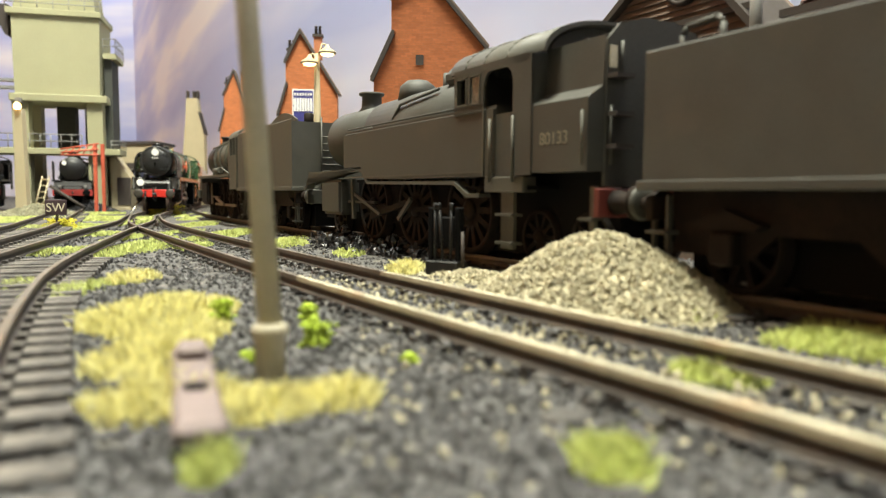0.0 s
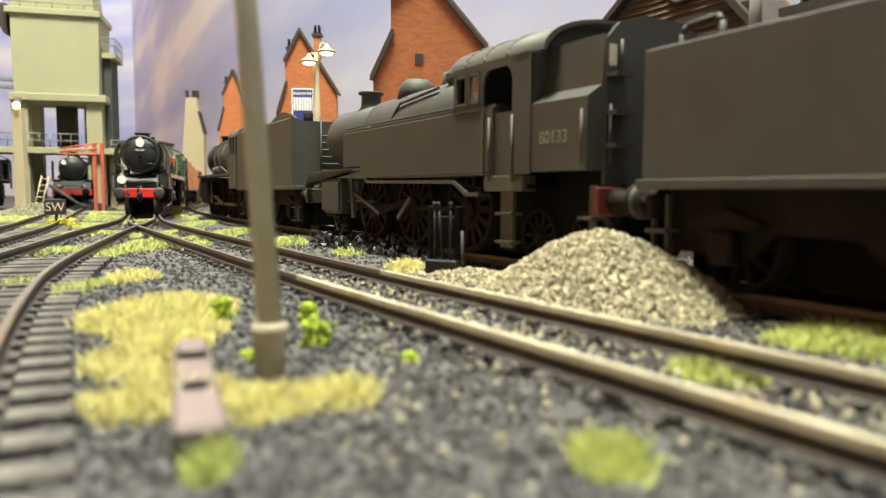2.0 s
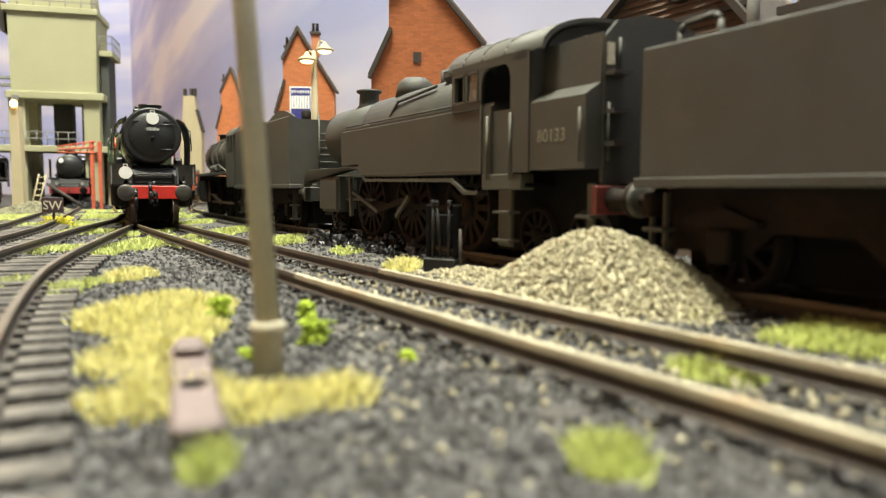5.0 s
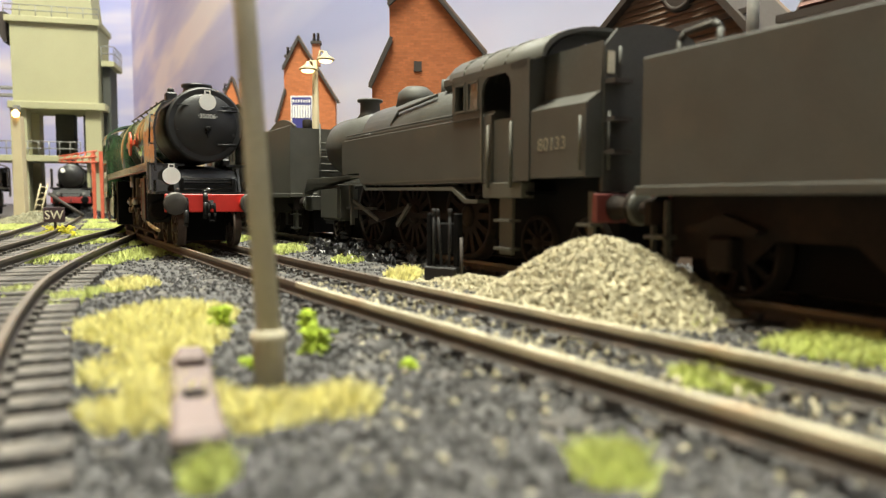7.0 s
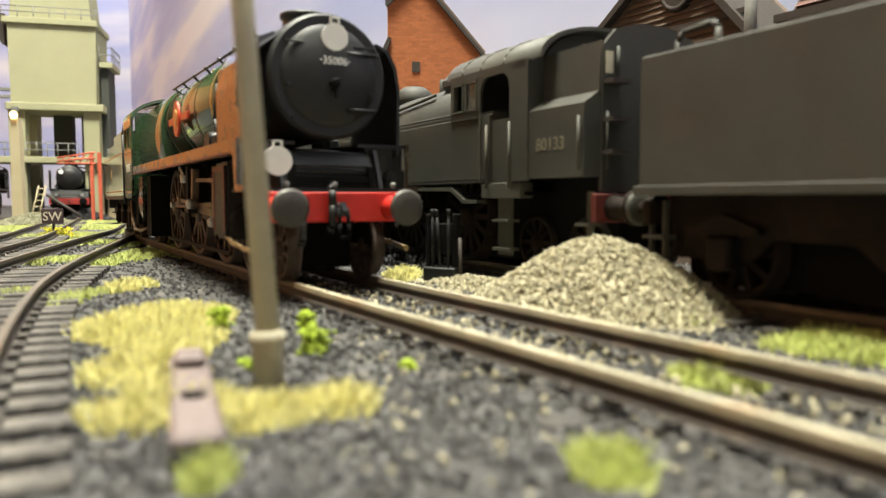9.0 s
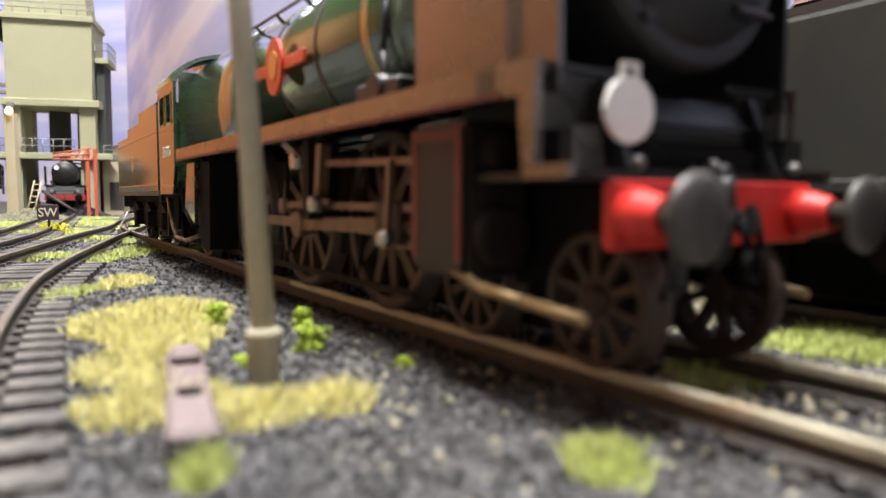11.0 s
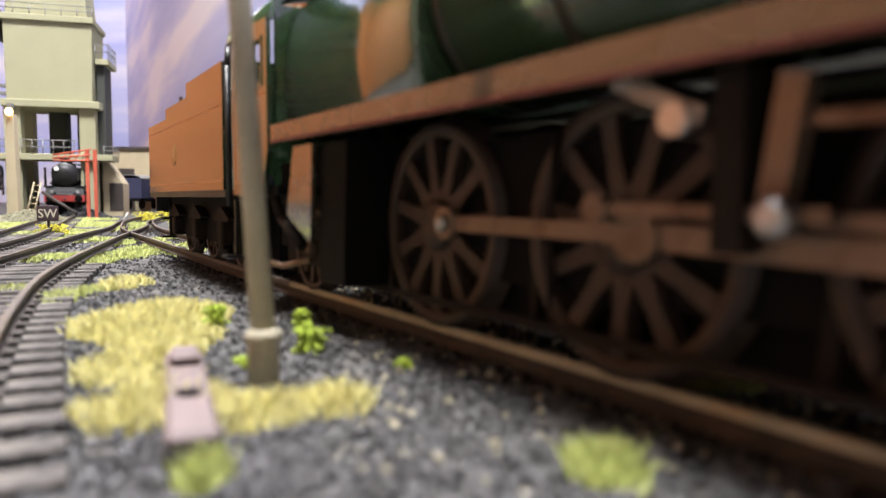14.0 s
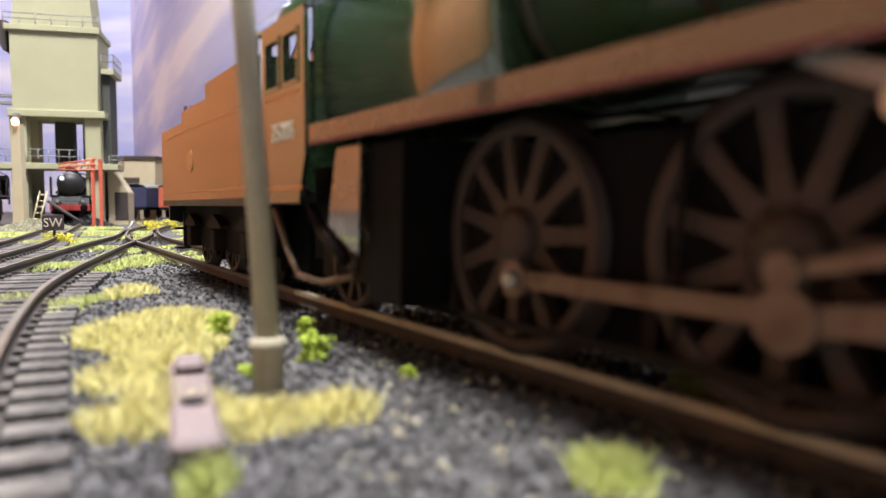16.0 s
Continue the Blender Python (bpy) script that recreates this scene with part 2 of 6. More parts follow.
# ---- the room: board, backdrop walls, ceiling ----
def wall(name, a, b, z0, z1, t, material, label, kind="structure"):
    """An upright wall from a to b in plan, t thick towards its left side."""
    a, b = Vector(a), Vector(b)
    d = b - a
    bm = B()
    box(bm, 0, d.length, 0, t, z0, z1)
    return solid(name, bm, material, label, "wall", kind=kind, m=at(a.x, a.y, 0, math.degrees(math.atan2(d.y, d.x))))


CORNER = (-1013, 2340)
# timber walls stand out of view, orange for the engine's gloss to mirror
wall("wall_far_room", (-2400, 2340), (-1520, 2340), -700, 1300, 20, WOOD, "orange timber clad room wall past the end of the backdrop")
wall("wall_north", (-1520, 2340), CORNER, -700, 1300, 20, SKY, "backdrop wall painted as a cloudy blue sky")
wall("wall_east", CORNER, (980, -1420), -700, 1300, 20, SKY, "backdrop wall painted with long white cloud streaks")
wall("wall_south", (980, -1440), (-2400, -1440), -700, 1300, 20, PLASTER, "plain cream room wall behind the layout")
wall("wall_west", (-2400, -1440), (-2400, 2340), -700, 1300, 20, WOOD, "orange timber clad room wall")
bm = B(); box(bm, -2420, 1000, -1460, 2360, 1305, 1325)
solid("ceiling", bm, PLASTER, "plain cream room ceiling", "ceiling", kind="structure")


def smooth(points, n=30):
    P = np.array(points, float)
    out = []
    for i in range(len(P) - 1):
        p0, p1, p2, p3 = P[max(i - 1, 0)], P[i], P[i + 1], P[min(i + 2, len(P) - 1)]
        for k in range(n):
            u = k / n
            out.append(0.5 * (2 * p1 + (p2 - p0) * u + (2 * p0 - 5 * p1 + 4 * p2 - p3) * u * u + (3 * p1 - p0 - 3 * p2 + p3) * u ** 3))
    out.append(P[-1])
    return np.array(out)


class Line:
    """A track's centre line in plan, by the length along it."""

    def __init__(self, points):
        self.c = smooth(points)
        self.l = np.r_[0, np.cumsum(np.linalg.norm(np.diff(self.c, axis=0), axis=1))]
        self.length = self.l[-1]

    def __call__(self, s):
        return np.array([np.interp(s, self.l, self.c[:, 0]), np.interp(s, self.l, self.c[:, 1])])

    def way(self, s):
        d = self(s + 2) - self(s - 2)
        return d / np.linalg.norm(d)


MAIN = Line([(190, -200), (128, -100), (31, 55), (-23.5, 142), (-70, 220), (-115, 296), (-147, 353), (-170, 402), (-203, 482), (-228, 562), (-262, 700), (-300, 860), (-340, 1020)])
LEFT = Line([(2, -45), (-27, 17), (-56, 72), (-71, 102), (-86.5, 136), (-103, 180), (-120, 231), (-141, 296), (-167, 382), (-201, 470), (-226, 556)])
YARD = Line([(-95, 60), (-128, 160), (-165, 262), (-186, 315), (-236, 425), (-292, 545), (-343, 655), (-400, 780), (-450, 900)])
SIDING = Line([(225, -195), (172, -100), (41, 140), (-46.5, 294), (-112, 412), (-172, 530), (-222, 650), (-262, 780)])

# ---- ground: one sheet, fine near the camera ----
rng = np.random.default_rng(4)


def bumps(x, y):
    return 0.45 * noise.noise((x * 0.11, y * 0.11, 0)) + 0.35 * noise.noise((x * 0.35, y * 0.35, 3)) + 0.5 * noise.noise((x * 0.02, y * 0.02, 7))


def ground_z(x, y):
    return 0.55 + bumps(x, y)


xs = np.r_[-2380, -1500, -900, -650, np.arange(-500, -130, 8), np.arange(-130, 80, 1.6), np.arange(80, 300, 8), 400, 600, 960]
ys = np.r_[-1400, -700, -300, -100, np.arange(-40, 30, 8), np.arange(30, 180, 1.6), np.arange(180, 420, 4), np.arange(420, 1100, 16), 1300, 1700, 2320]
nx, ny = len(xs), len(ys)
verts = [(x * MM, y * MM, ground_z(x, y) * MM) for y in ys for x in xs]
faces = [(j * nx + i, j * nx + i + 1, (j + 1) * nx + i + 1, (j + 1) * nx + i) for j in range(ny - 1) for i in range(nx - 1)]
me = bpy.data.meshes.new("ground"); me.from_pydata(verts, [], faces); me.materials.append(GROUND)
tagged(new("ground", me), "dark cinder and ash covered layout board", "ground", kind="structure")


# ---- tracks ----
def rail_mesh(line, side, s0, s1, pale_until):
    """A bullhead rail swept along the line; its head is pale up to one depth and darker past it."""
    prof = [(-0.5, 4.5), (0.5, 4.5), (0.5, 3.65), (0.18, 3.35), (0.18, 2.5), (0.7, 2.2), (0.7, 2.0), (-0.7, 2.0), (-0.7, 2.2), (-0.18, 2.5), (-0.18, 3.35), (-0.5, 3.65)]
    k = len(prof)
    vs, fs, mi = [], [], []
    steps = np.arange(s0, s1, 6.0)
    for s in steps:
        p, w = line(s), line.way(s)
        nrm = np.array([-w[1], w[0]])
        for o, z in prof:
            q = p + nrm * (side * 8.7 + o)
            vs.append((q[0] * MM, q[1] * MM, z * MM))
    for i in range(len(steps) - 1):
        for j in range(k):
            fs.append((i * k + j, i * k + (j + 1) % k, (i + 1) * k + (j + 1) % k, (i + 1) * k + j))
            mi.append((1 if line(steps[i])[1] < pale_until else 2) if j in (0, 1, 11) else 0)
    me = bpy.data.meshes.new("rail"); me.from_pydata(vs, [], fs)
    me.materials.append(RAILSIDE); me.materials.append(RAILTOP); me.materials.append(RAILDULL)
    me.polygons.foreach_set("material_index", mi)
    return me


def sleeper_mesh():
    bm = B(); box(bm, -1.65, 1.65, -15.5, 15.5, -0.4, 1.95, bevel=0.18)
    for y in (-8.7, 8.7):
        for o in (-1, 1):
            box(bm, -0.8, 0.8, y + o * 1.4 - 0.55, y + o * 1.4 + 0.55, 1.95, 2.75)
    return mesh("sleeper", bm, SLEEPER)


SLEEPER_MESH = sleeper_mesh()


def track(line, s0, s1, label, gaps=(), sink=0.0, pale_until=0.0):
    root = thing("railway_track", Matrix(), label, "track", "railway tracks", "structure")
    for side in (-1, 1):
        ob = new("rail", rail_mesh(line, side, s0, s1, pale_until)); ob.parent = root
    s = s0 + 2
    while s < s1 - 2:
        if not any(a < s < b for a, b in gaps):
            p, w = line(s), line.way(s)
            ob = new("sleeper", SLEEPER_MESH); ob.parent = root
            ob.matrix_basis = at(p[0], p[1], random.uniform(-0.15, 0.1) - sink, math.degrees(math.atan2(w[1], w[0])) + random.uniform(-1.2, 1.2))
        s += 6.6
    return root


track(MAIN, 150, MAIN.length, "weathered running line on buried dark sleepers with worn rail heads", sink=1.45, pale_until=135)
track(LEFT, 45, LEFT.length - 60, "curved diverging track with dusty sleepers", gaps=((260, LEFT.length),), pale_until=55)
track(YARD, 40, YARD.length, "yard track half buried in grass leading to the coaling tower")
track(SIDING, 150, SIDING.length, "siding track under the stabled dark locomotives")


# a loose check rail beside the diverging track, and the two turnout blades in the yard throat
def check_rail(line, s0, s1, off, label):
    bm = B()
    n = 8
    for k in range(n):
        a, b = s0 + (s1 - s0) * k / n, s0 + (s1 - s0) * (k + 1) / n
        pa, pb, w = line(a), line(b), line.way(a)
        oa = off + (1.6 * (abs(k / n - 0.5) * 2) ** 3)
        q = [pa + np.array([-w[1], w[0]]) * (oa + d) for d in (-0.4, 0.4)] + [pb + np.array([-w[1], w[0]]) * (oa + d) for d in (0.4, -0.4)]
        prism(bm, [tuple(p) for p in q], "z", 2.0, 4.3)
    return solid("check_rail", bm, RAILSIDE, label, "rail", "check rails", "structure")


check_rail(LEFT, 165, 205, 5.6, "short rusty check rail inside the diverging track")
check_rail(MAIN, 655, 720, -5.8, "bright turnout blade in the yard throat")
check_rail(MAIN, 655, 720, 5.8, "bright turnout blade in the yard throat")


# ---- loose cover: stones, grass, heaps ----
def stones(name, pts, size, material, label, category, sink=0.3):
    """Many small angular stones as one mesh; pts: x, y, z in millimetres."""
    base = np.array([(1, 0, -0.3), (-0.5, 0.87, -0.3), (-0.5, -0.87, -0.3), (0.45, 0.3, 0.7), (-0.5, 0.1, 0.75), (0.1, -0.6, 0.6)])
    tri = np.array([(0, 1, 3), (1, 4, 3), (1, 2, 4), (2, 5, 4), (2, 0, 5), (0, 3, 5), (3, 4, 5)])
    P = np.asarray(pts, float)
    n = len(P)
    a = rng.uniform(0, 6.283, n); k = rng.uniform(0.55, 1.3, (n, 3)) * size
    c, s = np.cos(a), np.sin(a)
    V = base[None] + rng.normal(0, 0.12, (n, 6, 3))
    V = V * k[:, None, :]
    X = V[..., 0] * c[:, None] - V[..., 1] * s[:, None]
    Y = V[..., 0] * s[:, None] + V[..., 1] * c[:, None]
    V = np.stack([X, Y, V[..., 2]], -1) + P[:, None, :]
    F = (tri[None] + 6 * np.arange(n)[:, None, None]).reshape(-1, 3)
    me = bpy.data.meshes.new(name)
    me.from_pydata((V.reshape(-1, 3) * MM).tolist(), [], F.tolist())
    me.materials.append(material)
    return tagged(new(name, me), label, category, kind="stuff")


pts = []
while len(pts) < 30000:
    y = 34 + 330 * rng.random() ** 1.7
    x = rng.uniform(-0.70 * y - 8, 0.70 * y + 8)
    pts.append((x, y, ground_z(x, y) + 0.25))
stones("ash_ballast", pts, 0.52, BALLAST, "loose dark grey ash ballast between the sleepers", "ballast")
pts = []
for s in np.arange(260, 420, 0.55):
    p, w = MAIN(s), MAIN.way(s)
    o = rng.normal(4, 4.5)
    if abs(o) < 13:
        x, y = p[0] + w[1] * o, p[1] - w[0] * o
        pts.append((x, y, 1.2 + 0.3 * rng.random()))
for i in range(700):
    x, y = rng.uniform(-8, 60), rng.uniform(38, 118)
    if rng.random() < 0.25 + 0.5 * (noise.noise((x * 0.08, y * 0.08, 2)) > 0.05):
        pts.append((x, y, ground_z(x, y) + 0.3))
stones("spilt_grit", pts, 0.52, SAND, "pale sandy grit spilt between the rails", "grit")


def heap_height(x, y):
    c, s = 0.72, -0.69
    u, v = (x - 27.5) * c + (y - 124) * s, -(x - 27.5) * s + (y - 124) * c
    wob = 1 + 0.10 * noise.noise((x * 0.09, y * 0.09, 5))
    r = math.hypot(u / 26, v / 15.5) * wob
    main = 13.2 * (1 - r ** 1.5) if r < 1 else 0.0
    # the low tail that runs out towards the siding
    u, v = (x - 8) * 0.66 + (y - 155) * -0.75, (x - 8) * 0.75 + (y - 155) * 0.66
    q = math.hypot(u / 22, v / 8) * wob
    tail = 2.6 * (1 - q ** 1.5) if q < 1 else 0.0
    return max(main, tail)


pts = []
for i in range(34000):
    x, y = rng.uniform(-14, 58), rng.uniform(92, 178)
    h = heap_height(x, y)
    if h > 0 or rng.random() < 0.02:
        pts.append((x, y, 0.6 + max(0, h - rng.random() * 1.2)))
stones("sand_heap", pts, 0.5, SAND, "heap of pale sandy ballast beside the track", "heap")
bm = B()
grid = [[bm.verts.new((x, y, heap_height(x, y) - 0.3)) for x in np.arange(-14, 60, 2.0)] for y in np.arange(90, 180, 2.0)]
for a, b in zip(grid, grid[1:]):
    for i in range(len(a) - 1):
        bm.faces.new((a[i], a[i + 1], b[i + 1], b[i]))
solid("heap_core", bm, SAND, "packed inside of the sandy ballast heap", "heap", kind="stuff")
pts = []
for i in range(900):
    s = rng.uniform(0, 1)
    x, y = -43 + s * 46 + rng.normal(0, 3.5), 262 - s * 66 + rng.normal(0, 5)
    pts.append((x, y, 0.8 + abs(rng.normal(0, 2.2))))
stones("coal_spill", pts, 1.35, COAL, "glossy black lumps of spilt coal", "coal")


def grass(patches, material, label, height=3.0, per=5.0):
    """Flock grass: thin upright blades over ellipses (x, y, half width, half depth)."""
    vs, fs = [], []
    for cx, cy, rx, ry in patches:
        area = 3.14 * rx * ry
        dist = math.hypot(cx, cy)
        n = int(area * per * min(1.0, (150 / dist) ** 1.3))
        wide = 0.16 * max(1.0, dist / 150)
        for i in range(n):
            a, r = rng.uniform(0, 6.283), math.sqrt(rng.random())
            x, y = cx + rx * r * math.cos(a), cy + ry * r * math.sin(a)
            if noise.noise((x * 0.13 + 9, y * 0.13, cx)) < -0.25 + 0.55 * (r - 0.75):
                continue
            h = height * rng.uniform(0.5, 1.15) * (1.15 - 0.5 * r * r)
            d = rng.normal(0, 0.28 * h, 2); t = rng.uniform(0, 3.14)
            wx, wy = math.cos(t) * wide, math.sin(t) * wide
            z = ground_z(x, y) - 0.2
            k = len(vs)
            vs += [(x - wx, y - wy, z), (x + wx, y + wy, z), (x + d[0] * 0.4 + wx * 0.7, y + d[1] * 0.4 + wy * 0.7, z + h * 0.6), (x + d[0], y + d[1], z + h)]
            fs += [(k, k + 1, k + 2), (k, k + 2, k + 3)]
    me = bpy.data.meshes.new("grass_patch")
    me.from_pydata((np.array(vs) * MM).tolist(), [], fs)
    me.materials.append(material)
    return tagged(new("grass_patch", me), label, "grass", kind="stuff")


YELLOW_PATCHES = [(-44, 109, 11, 17), (-35, 84, 6, 13), (-27, 66, 6, 10), (-15, 62, 5, 6), (-10, 65, 4, 6), (-22, 63, 5, 6), (-68, 154, 5, 9), (-10, 178, 5, 14), (-38, 96, 8, 12)]
grass(YELLOW_PATCHES, GRASS_Y, "tufts of straw-yellow static grass on ash", 2.6, 9)
GREEN_PATCHES = [(12, 49, 3.0, 4.2), (12, 49, 2.2, 3), (-15, 46, 2.5, 3), (37, 108, 5, 4), (52, 89, 11, 9), (58, 96, 10, 8), (29, 74, 5, 5), (60, 84, 9, 7)]
grass(GREEN_PATCHES, GRASS_G, "fresh green static grass tufts beside the rails", 2.6, 15)
FAR_PATCHES = [(-206, 362, 24, 50), (-120, 226, 9, 20), (-101, 229, 7, 44), (-84, 142, 6, 15), (-71, 135, 6, 17), (-160, 312, 14, 25), (-131, 293, 5, 24), (-124, 330, 5, 34), (-87, 246, 5, 15),
               (-60, 272, 9, 34), (-98, 330, 11, 37), (-112, 268, 5, 30), (-100, 290, 6, 16), (-185, 250, 16, 40), (-150, 215, 9, 35), (-130, 190, 8, 25), (-240, 500, 34, 45), (-285, 470, 40, 60),
               (-300, 600, 24, 40), (-330, 420, 60, 70), (-190, 430, 12, 40), (-145, 420, 10, 40), (-178, 520, 10, 45), (-250, 640, 16, 60), (-390, 560, 60, 60), (-205, 590, 9, 50), (-260, 300, 40, 50), (-30, 232, 6, 22)]
grass(FAR_PATCHES, GRASS_G, "short yellow-green grass between the yard tracks", 1.9, 6)
YELLOW_BUSH = mat("yellow_foam_bush", (0.60, 0.54, 0.04), 0.8, island=0.3)


def bush(x, y, rx, h):
    pts = [(x + rng.normal(0, rx * 0.45), y + rng.normal(0, rx * 0.3), 0.8 + h * rng.random() ** 1.5) for i in range(260)]
    return stones("yellow_bush", pts, 0.8, YELLOW_BUSH, "low bright yellow foam bush in the yard", "bush")


for x, y, rx, h in ((-197, 364, 9, 5), (-236, 575, 10, 7), (-226, 590, 7, 8)):
    bush(x, y, rx, h)


def mound(x, y, rx, ry, h, material, label, name):
    """A low heap of loose spoil."""
    pts = []
    for i in range(1500):
        a, r = rng.uniform(0, 6.283), math.sqrt(rng.random())
        pts.append((x + rx * r * math.cos(a), y + ry * r * math.sin(a), 0.5 + h * (1 - r) * (0.7 + 0.3 * rng.random())))
    return stones(name, pts, 1.5, material, label, "heap")


mound(-322, 560, 36, 26, 9, SPOIL, "low grey-green mound of spoil by the lamp post", "spoil_mound")
mound(-330, 660, 26, 14, 12, COAL, "dark scattered coal under the tower", "coal_heap")
mound(-275, 700, 22, 16, 9, COAL, "small dark heap of ash beyond the gantry", "ash_heap")


def weed(x, y, r, h, name="weed"):
    pts = [(x + rng.normal(0, r * 0.45), y + rng.normal(0, r * 0.45), 0.8 + h * rng.random()) for i in range(int(60 + 30 * r))]
    return stones(name, pts, 0.55, LIME, "small lime-green foam weed clump", "weed")


for x, y, r, h in ((-33, 104, 1.5, 3.2), (-20, 104, 1.2, 2.6), (-16, 88, 1.7, 2.6), (-17.5, 93, 0.8, 2.6), (-4, 80, 0.5, 0.6), (-22, 80, 0.6, 0.8)):
    weed(x, y, r, h)


# ---- lineside things near the camera ----
pole = thing("lamp_pole", at(-18.4, 74), "slender drab grey lamp pole leaning slightly in yellow grass", "pole")
bm = B(); rod(bm, (0, 0, 5.5), (-4.2, 0.5, 75), 1.3, 16, 1.0); part("shaft", bm, DRAB, pole)
bm = B(); lathe(bm, "z", (0, 0, 0), [(0, 1.65), (4.6, 1.65), (5.2, 1.9), (5.9, 1.9), (6.3, 1.3)], 16); part("base_sleeve", bm, DRAB, pole)

casting = thing("point_motor_cover", at(-23.3, 65, 0.4, 111), "pinkish-grey cast cover with a bolt hole on the ground", "cover")
bm = B(); box(bm, -15, 15, -2.0, 2.0, 0, 2.4, bevel=0.5); part("bed", bm, PINKISH, casting)
bm = B(); box(bm, 7, 12, -1.5, 1.5, 2.4, 3.6, bevel=0.4); part("block", bm, PINKISH, casting)
bm = B(); lathe(bm, "z", (-4, 0, 0), [(2.35, 1.1), (2.7, 1.1), (2.75, 0.6)], 12); part("bolt", bm, BROWN, casting)
# near-black block draws the shadow at the cover's near end
bm = B(); box(bm, -17.5, -15, -2.1, 2.1, 0, 1.4, bevel=0.3); part("foot", bm, SOOT, casting)

sign = thing("whistle_sign", at(-196.5, 358, 0.3, 2), "small dark board lettered SW on a post", "sign")
bm = B(); box(bm, -0.5, 0.5, 0.1, 1.0, 0, 9.5); part("post", bm, BARGE, sign)
bm = B(); box(bm, -5.4, 5.4, -0.5, 0.1, 7.6, 15.2, bevel=0.2); part("board", bm, SIGN_BROWN, sign)
letters("SW", 6.4, CREAM, sign, pose(0, -0.52 * MM, 9.2 * MM, 90, 0, 0))

marker = thing("marker_post", at(-243, 545, 0.4), "thin white marker post leaning in the grass", "post")
bm = B(); rod(bm, (0, 0, 0), (5, 0, 8), 0.5, 6); part("stake", bm, WHITE, marker)
plank = thing("timber_prop", at(-300, 590, 2, 0), "dark timber prop leaning over spoil", "timber")
bm = B(); rod(bm, (-28, 0, 22), (0, 0, 4), 1.4, 6); part("beam", bm, BARGE, plank)

frame_box = thing("ground_frame", at(0.3, 163, 0.4, -29), "black point lever frame beside the siding", "lever frame")
bm = B(); box(bm, -4.2, 4.2, -2.6, 2.6, 0, 4.2, bevel=0.3); part("plinth", bm, BLACK, frame_box)
for x in (-3.6, 3.4):
    bm = B(); box(bm, x - 0.6, x + 0.6, -1.2, 1.2, 4.2, 16.4, bevel=0.2); part("standard", bm, SOOT, frame_box)
bm = B(); box(bm, -3.0, 2.8, -0.8, 0.8, 7.0, 14.2, bevel=0.25); part("back_plate", bm, SOOT, frame_box)
for x, lean in ((-2.2, 0.5), (-0.2, -0.4), (1.8, 0.7)):
    bm = B(); rod(bm, (x, -1.2, 4.2), (x + lean, -2.2, 16.0), 0.35, 6); lever = part("lever", bm, BLACK, frame_box)
    bm = B(); rod(bm, (x + lean, -2.2, 16.0), (x + lean * 1.2, -2.4, 17.4), 0.5, 8); part("lever_handle", bm, BLACK, lever)
bm = B(); rod(bm, (5.2, -1.5, 0), (5.0, -1.5, 11), 0.4, 6); part("rodding_post", bm, BARGE, frame_box)


# ---- coaling tower ----
def railing(parent, pts, z, h, material, step=9):
    """Posts and two rails along a run of points."""
    for a, b in zip(pts, pts[1:]):
        a, b = Vector((*a, z)), Vector((*b, z))
        n = max(1, int((b - a).length / step))
        for i in range(n + 1):
            p = a.lerp(b, i / n)
            bm = B(); rod(bm, p, p + Vector((0, 0, h)), 0.45, 6); part("baluster", bm, material, parent)
        for k in (0.5, 1.0):
            bm = B(); rod(bm, a + Vector((0, 0, h * k)), b + Vector((0, 0, h * k)), 0.45, 6); part("handrail", bm, material, parent)


tower = thing("coaling_tower", at(-372, 690, 0, 15), "tall pale green concrete coaling tower on four legs", "tower")
bm = B(); prism(bm, [(-38, 112), (36, 112), (37.5, 186), (-39, 186)], "y", 0, 55); part("bunker", bm, CONCRETE, tower)
bm = B(); box(bm, -43, 39.5, -3, 58, 186, 192, bevel=0.6); part("cornice", bm, CONCRETE, tower)
bm = B(); prism(bm, [(-38, 192), (33, 192), (28, 250), (-33, 250)], "y", 4, 50); part("upper_house", bm, CONCRETE, tower)
bm = B(); box(bm, -42, 43, -5, 60, 105, 112, bevel=0.6); part("ring_beam", bm, CONCRETE, tower)
for x in (-41, 24):
    for y in (0, 42):
        bm = B(); prism(bm, [(x, 0), (x + 14, 0), (x + 14, 105), (x, 105)], "y", y, y + 14); part("leg", bm, CONCRETE, tower)
for x0, x1 in ((-12, 5), (14, 23)):
    bm = B(); box(bm, x0, x1, 40, 55, 58, 105); part("chute", bm, CONCRETE_DARK, tower)
bm = B(); box(bm, -62, 54, -6, 30, 55, 61, bevel=0.5); part("walkway", bm, CONCRETE, tower)
railing(tower, [(-62, -5), (20, -5)], 61, 13, LEAD)
railing(tower, [(46, -5), (54, -5), (54, 28)], 61, 8, LEAD)
# dark grey colour draws the shade on the tower's right side
bm = B(); box(bm, 38, 45, 14, 50, 61, 150); part("lift_shaft", bm, CONCRETE_DARK, tower)
bm = B(); box(bm, 38, 50, 8, 52, 150, 155); part("balcony", bm, CONCRETE, tower)
railing(tower, [(38.5, 8), (50, 8), (50, 50)], 155, 14, LEAD)
railing(tower, [(-43, -2), (39, -2)], 192, 10, LEAD, 12)
for z in (117, 124):
    bm = B(); box(bm, -110, -38, 5, 12, z, z + 2.6); part("conveyor", bm, LEAD, tower)
bm = B(); prism(bm, [(-58, 196), (-43, 196), (-43, 168), (-46, 168), (-52, 180), (-58, 180)], "y", 6, 30); part("hoist_hood", bm, BARGE, tower)
